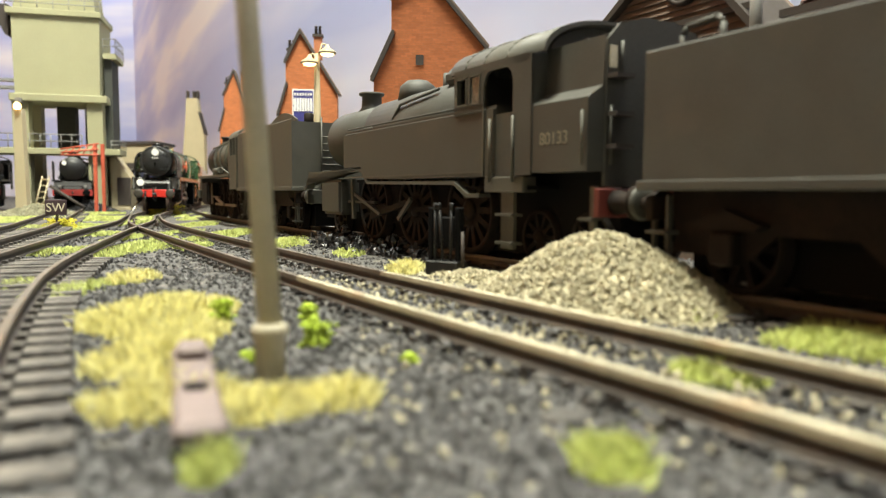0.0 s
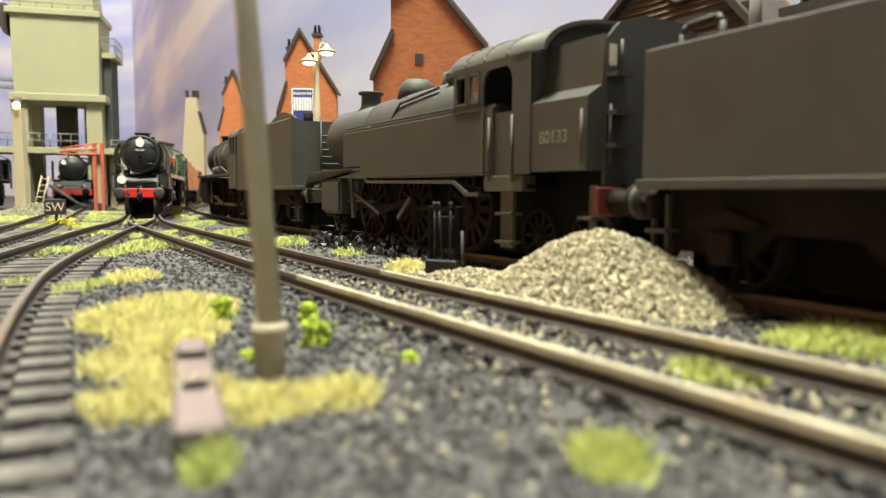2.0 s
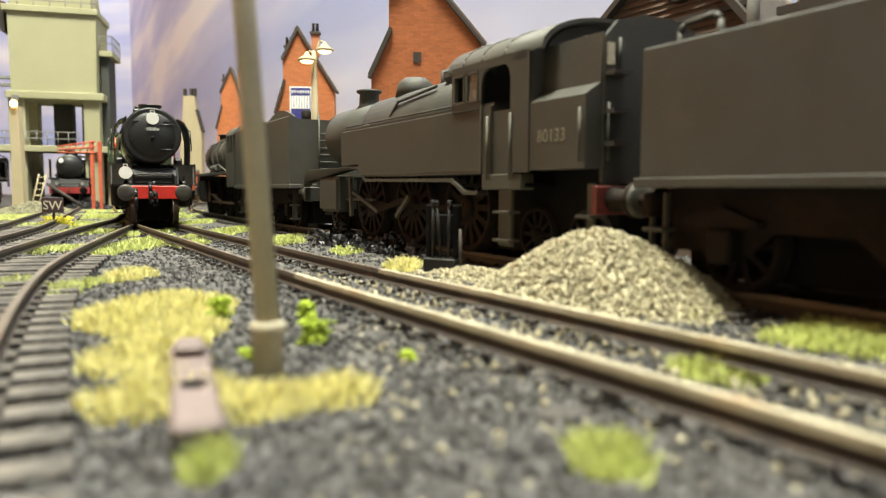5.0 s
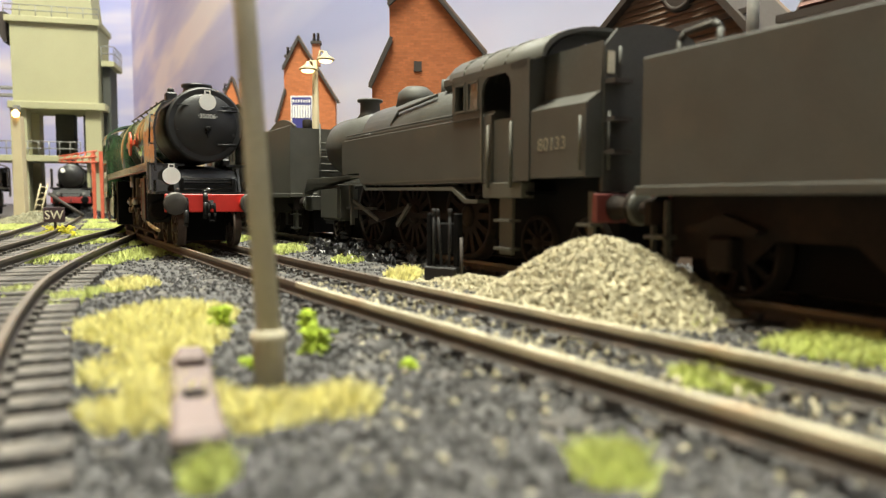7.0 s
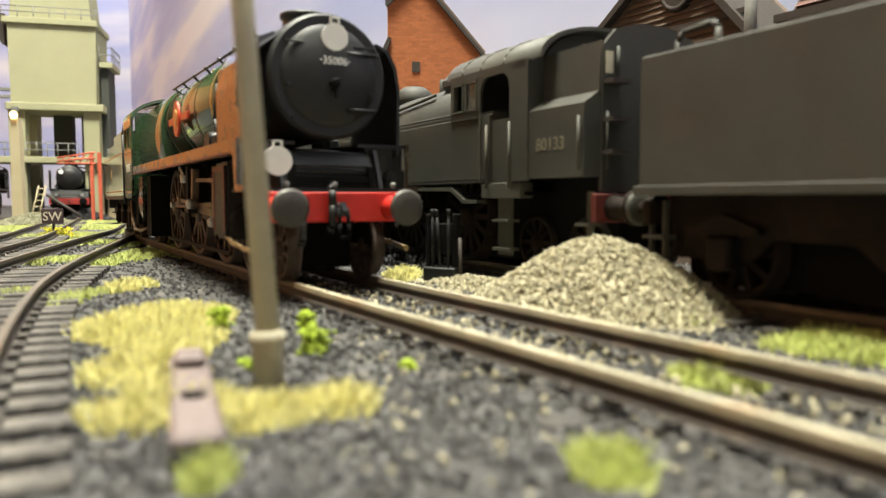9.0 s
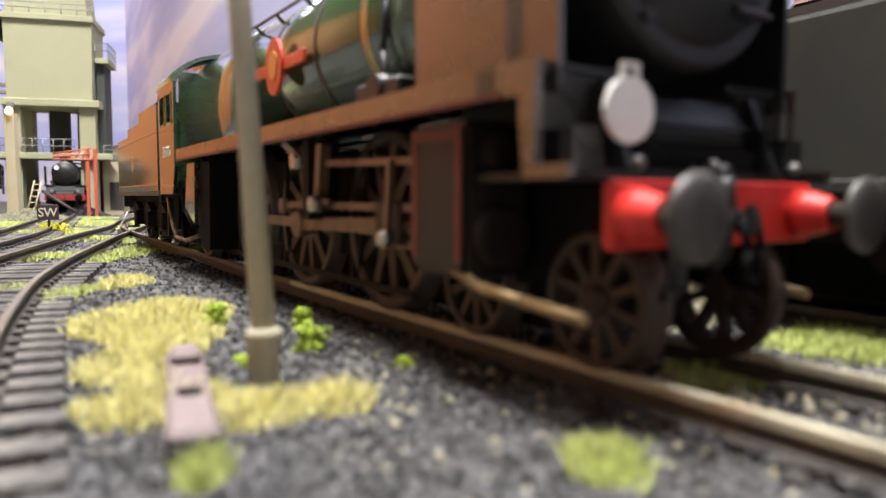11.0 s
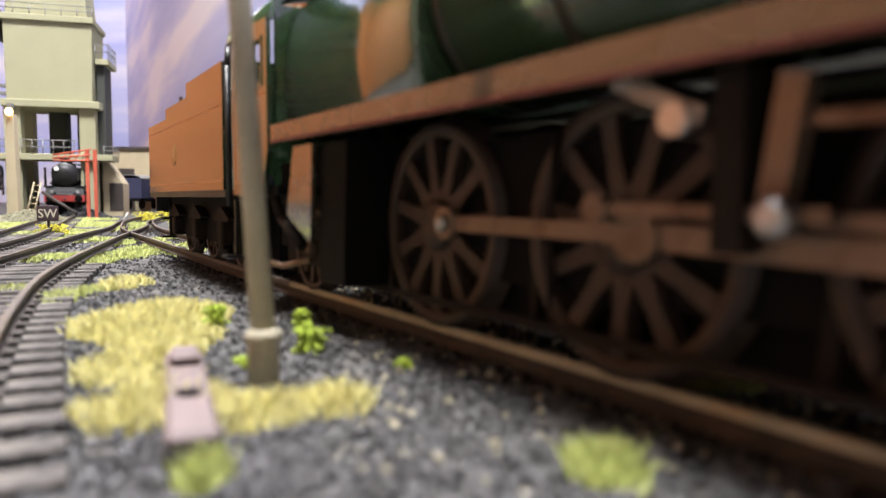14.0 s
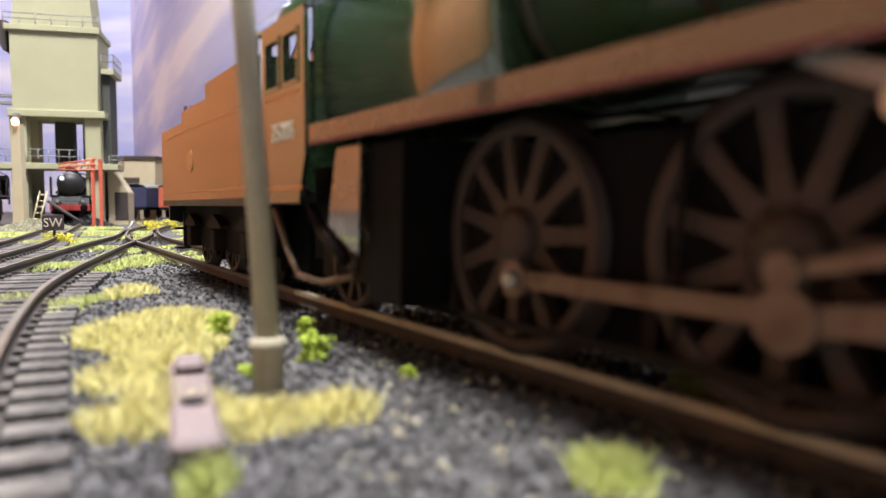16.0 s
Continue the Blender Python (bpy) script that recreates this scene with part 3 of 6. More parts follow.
bm = B(); prism(bm, [(40, 0), (58, 0), (58, 34), (44, 56), (40, 56)], "y", 20, 60); part("side_store", bm, CREAM_CONCRETE, tower)
bm = B(); box(bm, 46, 58.5, 19.4, 20, 6, 34); part("doorway", bm, BARGE, tower)

crane = thing("gantry_crane", at(-309, 632), "red lattice gantry with an overhanging arm", "crane")
for x, y in ((-2, 0), (2, 6)):
    bm = B(); prism(bm, [(x - 1.2, 0), (x + 1.2, 0), (x + 1.6, 62), (x - 1.6, 62)], "y", y, y + 1.6); part("upright", bm, RED_STEEL, crane)
for z0, z1 in ((62, 57), (57, 54), (52, 52)):
    bm = B(); rod(bm, (2, 0, z0), (-32, 0, z1), 0.7, 6); part("arm", bm, RED_STEEL, crane)
for k in range(5):
    bm = B(); rod(bm, (-2 - 6 * k, 0, 61 - k), (-6 - 6 * k, 0, 53), 0.5, 6); part("brace", bm, RED_STEEL, crane)


# ---- lamp posts ----
def yard_lamp(x, y, h, arms, label):
    lamp = thing("street_lamp", at(x, y, 0.2), label, "street lamp", "yard lamps")
    bm = B(); prism(bm, [(-3.0, -3.0), (3.0, -3.0), (3.0, 3.0), (-3.0, 3.0)], "z", 0, 8); part("plinth", bm, CREAM_CONCRETE, lamp)
    bm = B(); rod(bm, (0, 0, 8), (0, 0, h), 2.6, 8, 1.2); part("post", bm, CREAM_CONCRETE, lamp)
    for dx, dz in arms:
        bm = B(); pipe(bm, [(0, 0, h - 3), (dx * 0.5, -0.5, h + dz + 5), (dx, -1, h + dz + 4)], 0.45, 6); part("arm", bm, CREAM_CONCRETE, lamp)
        bm = B(); lathe(bm, "z", (dx, -1, 0), [(h + dz + 4.5, 0.6), (h + dz + 3, 1.4), (h + dz + 1.2, 4.0), (h + dz + 0.6, 4.2), (h + dz + 0.3, 3.8)], 16)
        shade = part("shade", bm, CREAM_CONCRETE, lamp)
        bm = B(); lathe(bm, "z", (dx, -1, 0), [(h + dz + 0.28, 3.3), (h + dz - 0.5, 2.6), (h + dz - 0.9, 1.0)], 12); part("bulb", bm, BULB_SOFT, shade, "glowing warm bulb")
    return lamp


twin = yard_lamp(-60, 335, 84, ((5.0, -0.5), (-3.2, -5)), "cream twin-arm yard lamp, lit warm white")
tall = thing("street_lamp", at(-357, 600, 0.2), "cream concrete lamp post with a lit warm bulb", "street lamp", "yard lamps")
bm = B(); prism(bm, [(-5, 0), (5, 0), (3.2, 88), (-3.2, 88)], "y", -3, 3); part("post", bm, CREAM_CONCRETE, tall)
bm = B(); lathe(bm, "z", (0.5, -4, 0), [(87, 0.8), (88, 2.6), (91, 2.9), (93, 1.2)], 12); part("bulb", bm, BULB, tall, "glowing orange bulb")
bm = B(); box(bm, -1, 3, -5, -1, 93, 97); part("bracket", bm, LEAD, tall)
ladder = thing("ladder", at(-340, 585, 0.2, 0), "small cream ladder leaning by the lamp post", "ladder")
for x in (0, 6):
    bm = B(); rod(bm, (x, 0, 0), (x + 4, 8, 32), 0.6, 6); part("stile", bm, CREAM_CONCRETE, ladder)
for k in range(6):
    bm = B(); rod(bm, (0.6 + 0.6 * k, 1.2 + 1.2 * k, 4 + 5 * k), (6.6 + 0.6 * k, 1.2 + 1.2 * k, 4 + 5 * k), 0.5, 6); part("rung", bm, CREAM_CONCRETE, ladder)


# ---- low-relief houses along the backdrop ----
def gable_house(x, y, rz, shape, label, depth=12, course=1.5):
    """A brick gable end with a lean-to on its left; shape: left, right, lean-to eaves, lean-to top, inner left, gable springing, apex x, apex, right eaves."""
    xl, xr, el, et, xi, gs, ax, apex, er = shape
    h = thing("terraced_house", at(x, y, 0, rz), label, "house", "houses along the backdrop")
    out = [(xl, 0), (xr, 0), (xr, er), (ax, apex), (xi, gs), (xi, et), (xl, el)]
    bm = B(); prism(bm, out, "y", 0.25, depth); part("wall", bm, MORTAR, h)

    def half(z):
        if z <= el:
            lo = xl
        elif z <= et:
            lo = xl + (xi - xl) * (z - el) / (et - el)
        elif z <= gs:
            lo = xi
        else:
            lo = xi + (ax - xi) * (z - gs) / (apex - gs)
        return lo, (xr if z <= er else xr - (xr - ax) * (z - er) / (apex - er))
    bm = B()
    z, odd = 50.0, 0
    while z < apex - course:
        lo, hi = half(z + course)
        xx = lo + (0 if odd else -course * 1.5)
        while xx < hi:
            a, b = max(xx + 0.1, lo), min(xx + course * 3 - 0.1, hi)
            if b - a > 0.5:
                v = [bm.verts.new(p) for p in ((a, 0, z + 0.1), (b, 0, z + 0.1), (b, 0, z + course - 0.1), (a, 0, z + course - 0.1), (a, 0.26, z + 0.1), (b, 0.26, z + 0.1), (b, 0.26, z + course - 0.1), (a, 0.26, z + course - 0.1))]
                for q in ((0, 1, 2, 3), (0, 4, 5, 1), (3, 2, 6, 7), (0, 3, 7, 4), (1, 5, 6, 2)):
                    bm.faces.new([v[i] for i in q])
            xx += course * 3
        z += course; odd = 1 - odd
    tagged(part("bricks", bm, BRICK_ISLAND, h), kind="stuff")
    for (xa, za), (xb, zb) in (((xl - 1, el - 3), (xi + 1, et + 1)), ((xi - 0.6, gs - 1), (ax, apex + 1.2)), ((xr + 2.2, er - 3), (ax, apex + 1.2))):
        bm = B(); bar(bm, (xa, -1.0, za), (xb, -1.0, zb), 1.6, 2.0); part("bargeboard", bm, BARGE, h)
        bm = B(); bar(bm, (xa, depth / 2, za + 1.7), (xb, depth / 2, zb + 1.7), 1.5, depth + 3); part("roof", bm, SLATE_GREY if xa > 0 else BARGE, h)
    return h


def chimney(parent, x, z, w, h, pots, y=6):
    bm = B(); box(bm, x - w / 2, x + w / 2, y - 3, y + 3, z, z + h); s = part("chimney", bm, BRICK_PLAIN, parent)
    bm = B(); box(bm, x - w / 2 - 1, x + w / 2 + 1, y - 4, y + 4, z + h, z + h + 2); part("cap", bm, BARGE, s)
    for k in range(pots):
        px = x + (k - (pots - 1) / 2) * 3
        bm = B(); lathe(bm, "z", (px, y, 0), [(z + h + 2, 1.3), (z + h + 8, 1.0), (z + h + 8.5, 1.3)], 8); part("pot", bm, BARGE, s)


BRICK_ISLAND = mat("orange_brick_courses", (0.50, 0.165, 0.06), 0.85, dark=0.85, light=1.1, scale=60, fine=600, island=0.13)
BRICK_PLAIN = mat("orange_brick_plain", (0.42, 0.16, 0.075), 0.85, dark=0.75, light=1.15, scale=80, fine=700)

h3 = gable_house(-8.5, 356, 0, (-27.2, 27, 78, 97, -18.5, 116, -3.5, 128, 93.5), "orange brick gable-ended house with dark bargeboards", course=1.15)
chimney(h3, -15, 113, 6.5, 9, 2)
bm = B(); box(bm, -6.5, -2.6, -0.4, 0.2, 83, 88); part("vent", bm, BARGE, h3)
h2 = gable_house(-107, 560, 4, (-23, 22, 82, 103, -17.5, 121, -6, 143, 98), "orange brick gable house with a blue enamel advertising sign")
chimney(h2, -13.5, 120, 5.5, 10, 2); chimney(h2, 7, 124, 6, 17, 2)
bm = B(); box(bm, -12.5, 4.5, -0.9, -0.2, 70, 100, bevel=0.15); board = part("sign_board", bm, WHITE, h2)
bm = B(); box(bm, -11.5, 3.5, -1.3, -0.9, 71, 99); part("sign_face", bm, BLUE_SIGN, board)
for k in range(7):
    bm = B(); box(bm, -11.0 + 2.05 * k, -9.5 + 2.05 * k, -1.6, -1.3, 83, 93); part("writing_bar", bm, WHITE, board)
    bm = B(); box(bm, -10.8 + 2.05 * k, -9.7 + 2.05 * k, -1.6, -1.3, 95, 97); part("writing_bar", bm, WHITE, board)
h1 = gable_house(-251, 850, 4, (-17, 17, 94, 117, -12, 134, 0, 161, 110), "distant orange brick gable house")
chimney(h1, -8, 136, 5, 12, 2); chimney(h1, 11, 140, 5, 20, 1)

grey_house = thing("grey_building", at(-354, 1000), "pale cream gable-ended building with tall chimneys", "house", "houses along the backdrop")
bm = B(); prism(bm, [(-14, 0), (16, 0), (16, 100), (9, 132), (7, 150), (-8, 150), (-10, 118), (-14, 75)], "y", 0, 12); part("wall", bm, CREAM_CONCRETE, grey_house)
for x in (-7, 2, 7):
    bm = B(); box(bm, x - 1.5, x + 1.5, 2, 8, 150, 160); part("chimney", bm, BARGE, grey_house)
bm = B(); bar(bm, (9, 6, 131), (17, 6, 100), 1.5, 13); part("roof", bm, BARGE, grey_house)

shed = thing("low_shed", at(-430, 1000), "low cream flat-roofed shed with dark doors", "shed")
bm = B(); box(bm, -50, 26, 0, 60, 0, 86); part("wall", bm, CREAM_CONCRETE, shed)
bm = B(); box(bm, -52, 28, -3, 62, 86, 90); part("roof", bm, BARGE, shed)
bm = B(); box(bm, -20, 4, -0.8, 0, 0, 60); part("door", bm, BARGE, shed)


# ---- tiled goods shed behind the siding ----
goods = thing("goods_shed", at(55, 242, 0, -61.3), "brown boarded goods shed gable with a round clock", "shed")
bm = B(); prism(bm, [(-14, 0), (56, 0), (56, 66), (28.7, 94), (-14, 68)], "y", 0.4, 30); part("wall", bm, SLATE_GREY, goods)
z = 50.0
while z < 93:
    lo = -14 if z < 68 else -14 + (z - 68) * 42.7 / 26
    hi = 56 if z < 66 else 56 - (z - 66) * 27.3 / 28
    bm = B(); prism(bm, [(-0.5, z), (0.4, z + 0.2), (0.4, z + 2.1)], "x", lo, hi); part("weatherboard", bm, SLATE_GREY, goods)
    z += 1.9
for a, b in (((-17, 66), (28.7, 95.5)), ((59, 63), (28.7, 95.5))):
    bm = B(); bar(bm, (a[0], 10, a[1]), (b[0], 10, b[1]), 2.0, 26); part("roof_edge", bm, BARGE, goods)
bm = B(); lathe(bm, "y", (31.6, 0, 82), [(-1.6, 6.6), (-1.9, 6.0), (-1.9, 5.2), (-1.2, 5.0), (0, 6.8)], 24); part("clock_rim", bm, BARGE, goods)
bm = B(); lathe(bm, "y", (31.6, 0, 82), [(-1.5, 5.0), (-1.2, 5.0)], 24); part("clock_face", bm, SLATE_GREY, goods)
bm = B(); rod(bm, (58, -2, 50), (58, -2, 84), 1.6, 10); part("downpipe", bm, LEAD, goods)
bm = B(); bar(bm, (14, -0.9, 70.5), (56, -0.9, 70.5), 1.6, 1.0); part("string_course", bm, BARGE, goods)
shed2 = thing("engine_shed", at(86.5, 191, 0, -61.3), "dark red tiled engine shed roof", "shed")
bm = B(); prism(bm, [(1.2, 50), (1.2, 62), (40, 120), (60, 120), (60, 50)], "x", 2, 100); part("roof_body", bm, BARGE, shed2)
for k in range(22):
    bm = B(); z = 54 + k * 2.1; y = 0.6 + max(0, (z - 62)) * 0.67
    prism(bm, [(y - 0.7, z), (y + 0.5, z), (y + 1.9, z + 2.2)], "x", 2 + 0.12 * k, 100); part("tile_course", bm, SLATE, shed2)
bm = B(); box(bm, 2, 100, -1.2, 0.8, 66, 68); part("gutter", bm, BARGE, shed2)


# ---- locomotives; in each one x runs forward from the front buffer beam, y left, z up from the rail ----
def wheel_mesh(r, spokes, material, wide=2.6):
    """Meshes of a spoked wheel round the y axis, outer face towards -y: tyre, hub, one spoke, and how many."""
    bm = B()
    lathe(bm, "y", (0, 0, 0), [(-wide / 2, r * 0.86), (-wide / 2 - 0.1, r), (wide / 2 - 0.7, r), (wide / 2 - 0.6, r + 0.8), (wide / 2, r + 0.8), (wide / 2, r * 0.86)], 40)
    bmesh.ops.delete(bm, geom=[f for f in bm.faces if len(f.verts) > 4], context="FACES")
    rims = [[v for v in bm.verts if abs(v.co.y - d) < 0.01 and math.hypot(v.co.x, v.co.z) < r * 0.87] for d in (-wide / 2, wide / 2)]
    rims = [sorted(k, key=lambda v: math.atan2(v.co.z, v.co.x)) for k in rims]
    for i in range(40):
        bm.faces.new((rims[0][i], rims[1][i], rims[1][(i + 1) % 40], rims[0][(i + 1) % 40]))
    tyre = mesh("tyre", bm, material)
    bm = B(); lathe(bm, "y", (0, 0, 0), [(-wide / 2 - 0.9, r * 0.12), (-wide / 2 - 0.6, r * 0.18), (-wide / 2 - 0.3, r * 0.25), (wide / 2, r * 0.25)], 20)
    hub = mesh("hub", bm, material)
    bm = B()
    w0, w1 = r * 0.105, r * 0.062
    p = [(r * 0.2, -w0), (r * 0.55, -w1), (r * 0.88, -w1 * 1.3), (r * 0.88, w1 * 1.3), (r * 0.55, w1), (r * 0.2, w0)]
    prism(bm, p, "y", -wide / 2 + 0.25, wide / 2 - 0.5)
    return tyre, hub, mesh("spoke", bm, material), spokes


def barrel(bm, x0, x1, r0, r1, zc, seg=40):
    lathe(bm, "x", (0, 0, zc), [(x0, r0), (x1, r1)], seg)


def tube_arc(bm, x0, x1, y_half, z0, z_eave, z_top, seg=14, thick=0.8):
    """A cab or tender end shell: upright sides and an arched roof as one ring of outline pushed along x."""
    pts = [(-y_half, z0), (-y_half, z_eave)]
    for i in range(1, seg):
        a = math.pi * (1 - i / seg)
        pts.append((y_half * math.cos(a), z_eave + (z_top - z_eave) * math.sin(a)))
    pts += [(y_half, z_eave), (y_half, z0)]
    inn = [(y * (1 - thick / y_half), z - (thick if z > z_eave else 0)) for y, z in pts]
    k = len(pts)
    rows = []
    for x in (x0, x1):
        rows.append(([bm.verts.new((x, *p)) for p in pts], [bm.verts.new((x, *p)) for p in inn]))
    for i in range(k - 1):
        (a, ai), (b, bi) = rows
        bm.faces.new((a[i], b[i], b[i + 1], a[i + 1])).smooth = True
        bm.faces.new((ai[i], ai[i + 1], bi[i + 1], bi[i])).smooth = True
        for o, n in rows:
            bm.faces.new((o[i], o[i + 1], n[i + 1], n[i]))


def buffers(parent, x, d, head=STEEL, stock=BLACK, r=3.2):
    for y in (-11.5, 11.5):
        bm = B(); lathe(bm, "x", (0, y, 14), [(x, 2.4), (x + d * 1.5, 2.2), (x + d * 3.5, 1.6), (x + d * 3.6, 1.6)][::1], 16); part("buffer_stock", bm, stock, parent)
        bm = B(); lathe(bm, "x", (0, y, 14), [(x + d * 3.4, 1.1), (x + d * 6.0, 1.1), (x + d * 6.1, r - 0.2), (x + d * 6.6, r), (x + d * 7.0, r * 0.8), (x + d * 7.15, 1.2)], 20); part("buffer_head", bm, head, parent)


def hook(parent, x, d):
    bm = B(); prism(bm, [(x, 12.8), (x + d * 3, 12.3), (x + d * 3.6, 13.5), (x + d * 3.0, 15), (x + d * 2.4, 14.2), (x, 15)], "y", -0.5, 0.5); part("coupling_hook", bm, BLACK, parent)


def pipe_hose(parent, x, y, d, z=16):
    bm = B(); pipe(bm, [(x, y, z - 6), (x + d * 1.2, y, z - 5), (x + d * 1.6, y, z - 1), (x + d * 1.4, y, z + 1.8), (x + d * 0.8, y, z + 2.4)], 0.8); part("brake_hose", bm, BLACK, parent)


def lamp_disc(parent, x, y, z, r=2.45):
    bm = B(); lathe(bm, "x", (0, y, z), [(x, r), (x + 0.5, r)], 28)
    box(bm, x, x + 0.5, y - 0.95, y - 0.6, z + r - 0.2, z + r + 0.9); box(bm, x, x + 0.5, y + 0.6, y + 0.95, z + r - 0.2, z + r + 0.9); box(bm, x, x + 0.5, y - 0.95, y + 0.95, z + r + 0.75, z + r + 1.1)
    part("headcode_disc", bm, WHITE, parent, "white enamelled headcode disc")


# ---- the moving express engine ----
SHIFT = 14

def express_engine():
    e = thing("steam_locomotive", Matrix(), "lined green express steam locomotive with red buffer beam", "locomotive")
    bm = B(); box(bm, -1.4, 0, -13.6, 13.6, 11.2, 17.0, bevel=0.25); part("buffer_beam", bm, RED, e, "bright red buffer beam")
    bm = B()
    for i in range(12):
        for z in (11.9, 16.2):
            lathe(bm, "x", (0, -12.4 + i * 2.25, z), [(0, 0.22), (0.16, 0.2)], 6)
    part("rivets", bm, RED, e)
    buffers(e, 0, 1, BUFFER_HEAD, RED, 3.55); hook(e, 0, 1); pipe_hose(e, 0, -1.6, 1, 15.5)
    bm = B(); pipe(bm, [(2.6, 0.9, 14), (3.4, 0.9, 11), (3.0, 0.9, 8.4), (3.0, -0.9, 8.4), (3.4, -0.9, 11), (2.6, -0.9, 14)], 0.4); part("screw_coupling", bm, SOOT, e); pipe_hose(e, 0, -7.5, 1, 13)
    # frames, front platform, cylinders saddle
    bm = B(); box(bm, -178, -15.5, -8.6, -7.6, 6.5, 22); box(bm, -178, -15.5, 7.6, 8.6, 6.5, 22); box(bm, -176, -16, -7.6, 7.6, 15, 20); part("frames", bm, SOOT, e)
    # black block added between the wheels for the dark under the engine
    bm = B(); box(bm, -168, -24, -6.8, 6.8, 1.6, 15); part("frame_stretcher", bm, SOOT, e)
    bm = B(); box(bm, -44, -14.2, -16, 16, 17.0, 17.7); part("front_platform", bm, BLACK, e)
    bm = B(); prism(bm, [(-42, 17.7), (-16.6, 17.7), (-17.6, 21.5), (-20, 25), (-42, 27)], "y", -9.5, 9.5); part("saddle", bm, BLACK, e)
    bm = B()
    for k in range(4):
        box(bm, -16.6 - k * 0.3, -16.0 - k * 0.3, -8, 8, 18.4 + k * 1.1, 18.9 + k * 1.1)
    part("step_treads", bm, CASING, e)
    for s in (-1, 1):
        bm = B(); prism(bm, [(-40, 17.7), (-15.4, 17.7), (-18.5, 25.5), (-40, 26)], "y", s * 10 - 0.4, s * 10 + 0.4); part("steam_pipe_casing", bm, BLACK, e)
        bm = B()
        prof = [(s * 15.6, 24.6), (s * 15.8, 38), (s * 15.0, 42.5), (s * 13.2, 45.6), (s * 10.6, 46.8)]
        prism(bm, prof + [(y - s * 0.6, z - 0.35) for y, z in prof[::-1]], "x", -42, -18.5)
        part("smoke_deflector", bm, BLACK if s > 0 else BLACK_GLOSS, e)
        bm = B(); rod(bm, (-22, s * 16.6, 33), (-22, s * 16.2, 42), 0.28, 6); rod(bm, (-22, s * 15.8, 33), (-22, s * 16.6, 33), 0.3, 6); rod(bm, (-22, s * 15.2, 42), (-22, s * 16.2, 42), 0.3, 6); part("grab_rail", bm, BLACK, e)
        bm = B(); prism(bm, [(s * 17.0, 17.7), (s * 17.0, 26.4), (s * 8.4, 26.4), (s * 8.9, 24.4), (s * 9.8, 22.2), (s * 11.0, 20.0), (s * 12.6, 17.7)], "x", -20.2, -19.6); fc = part("front_casing", bm, CASING, e)
        # grey strip stands for the light caught along the casing's front edge
        bm = B(); bar(bm, (-19.5, s * 17.0, 17.7), (-19.5, s * 17.0, 26.4), 0.5, 0.7); part("edge_angle", bm, LEAD, fc)
        bm = B(); prism(bm, [(s * 12.2, 17.7), (s * 15.6, 17.7), (s * 15.6, 21.4), (s * 13.0, 21.4)], "x", -18.6, -16.4); part("foot_step", bm, CASING, fc)
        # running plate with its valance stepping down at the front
        bm = B(); box(bm, -157, -19, s * 12 - 5.4, s * 12 + 5.4, 26.0, 26.7); part("running_plate", bm, BLACK, e)
        bm = B(); prism(bm, [(-157, 24.0), (-21.0, 24.0), (-20.2, 17.0), (-14.6, 17.0), (-14.6, 18.2), (-18.9, 18.2), (-18.6, 26.9), (-157, 26.9)], "y", s * 17.55 - 0.35, s * 17.55 + 0.35); v = part("valance", bm, VALANCE, e, "red-lined glossy running plate edge")
        bm = B(); box(bm, -157, -23, s * 17.95 - 0.06, s * 17.95 + 0.06, 24.05, 24.5); part("lining", bm, RED_DULL, v)
        # lamp irons
        for y, z in ((s * 11, 17.7), (-1.5, 17.7))[:2 if s < 0 else 1]:
            bm = B(); box(bm, -1.5, -1.1, y + 1.2, y + 1.8, z - 0.6, z + 0.6); lathe(bm, "x", (0, y + 1.5, 18.4), [(-1.7, 0.35), (-1.3, 0.6), (-0.9, 0.55), (-0.7, 0.25)], 12); part("lamp_iron", bm, STEEL_DULL, e)
    # smokebox, boiler, firebox
    bm = B(); lathe(bm, "x", (0, 0, 39.2), [(-44, 12.1), (-18.1, 12.1), (-18.0, 12.05), (-17.3, 11.55), (-17.2, 11.4), (-17.2, 11.3), (-17.3, 9.9), (-17.3, 9.8), (-16.9, 9.6), (-16.8, 9.5), (-16.2, 8.2), (-15.5, 5.8), (-15.0, 3.0), (-14.85, 0.8)], 64); part("smokebox", bm, SATIN, e, "black smokebox with domed door")
    bm = B(); lathe(bm, "x", (0, 0, 37.6), [(-15.4, 1.0), (-14.0, 0.9), (-13.6, 0.5)], 10); bar(bm, (-14.3, 0, 37.6), (-13.8, 0, 34.8), 0.5, 0.5); rod(bm, (-14.0, -0.8, 36.1), (-14.0, 0.8, 38.6), 0.25, 6); part("door_dart", bm, SOOT, e)
    bm = B(); rod(bm, (-16.4, -8.8, 45), (-16.0, 8.8, 45), 0.25, 6)
    for z in (33, 43.8):
        rod(bm, (-16.4, 9.5, z), (-15.6, 3, z - 0.2), 0.4, 6)
    for y, z in ((-7.6, 31), (8.4, 36), (-8.6, 37)):
        lathe(bm, "x", (0, y, z), [(-16.8, 0.5), (-15.8, 0.45)], 8)
    part("door_furniture", bm, BLACK, e)
    box_front = [o for o in e.children if o.name.startswith("smokebox")][0]
    letters("\u00b735006\u00b7", 2.05, WHITE, box_front, pose(-14.35 * MM, 0, 41.0 * MM, 90, 0, 90), 0.12, label="white number on the smokebox door")
    lamp_disc(e, -14.9, 0.1, 46.2, 2.6); lamp_disc(e, -1.0, -11.3, 22.6, 2.7)
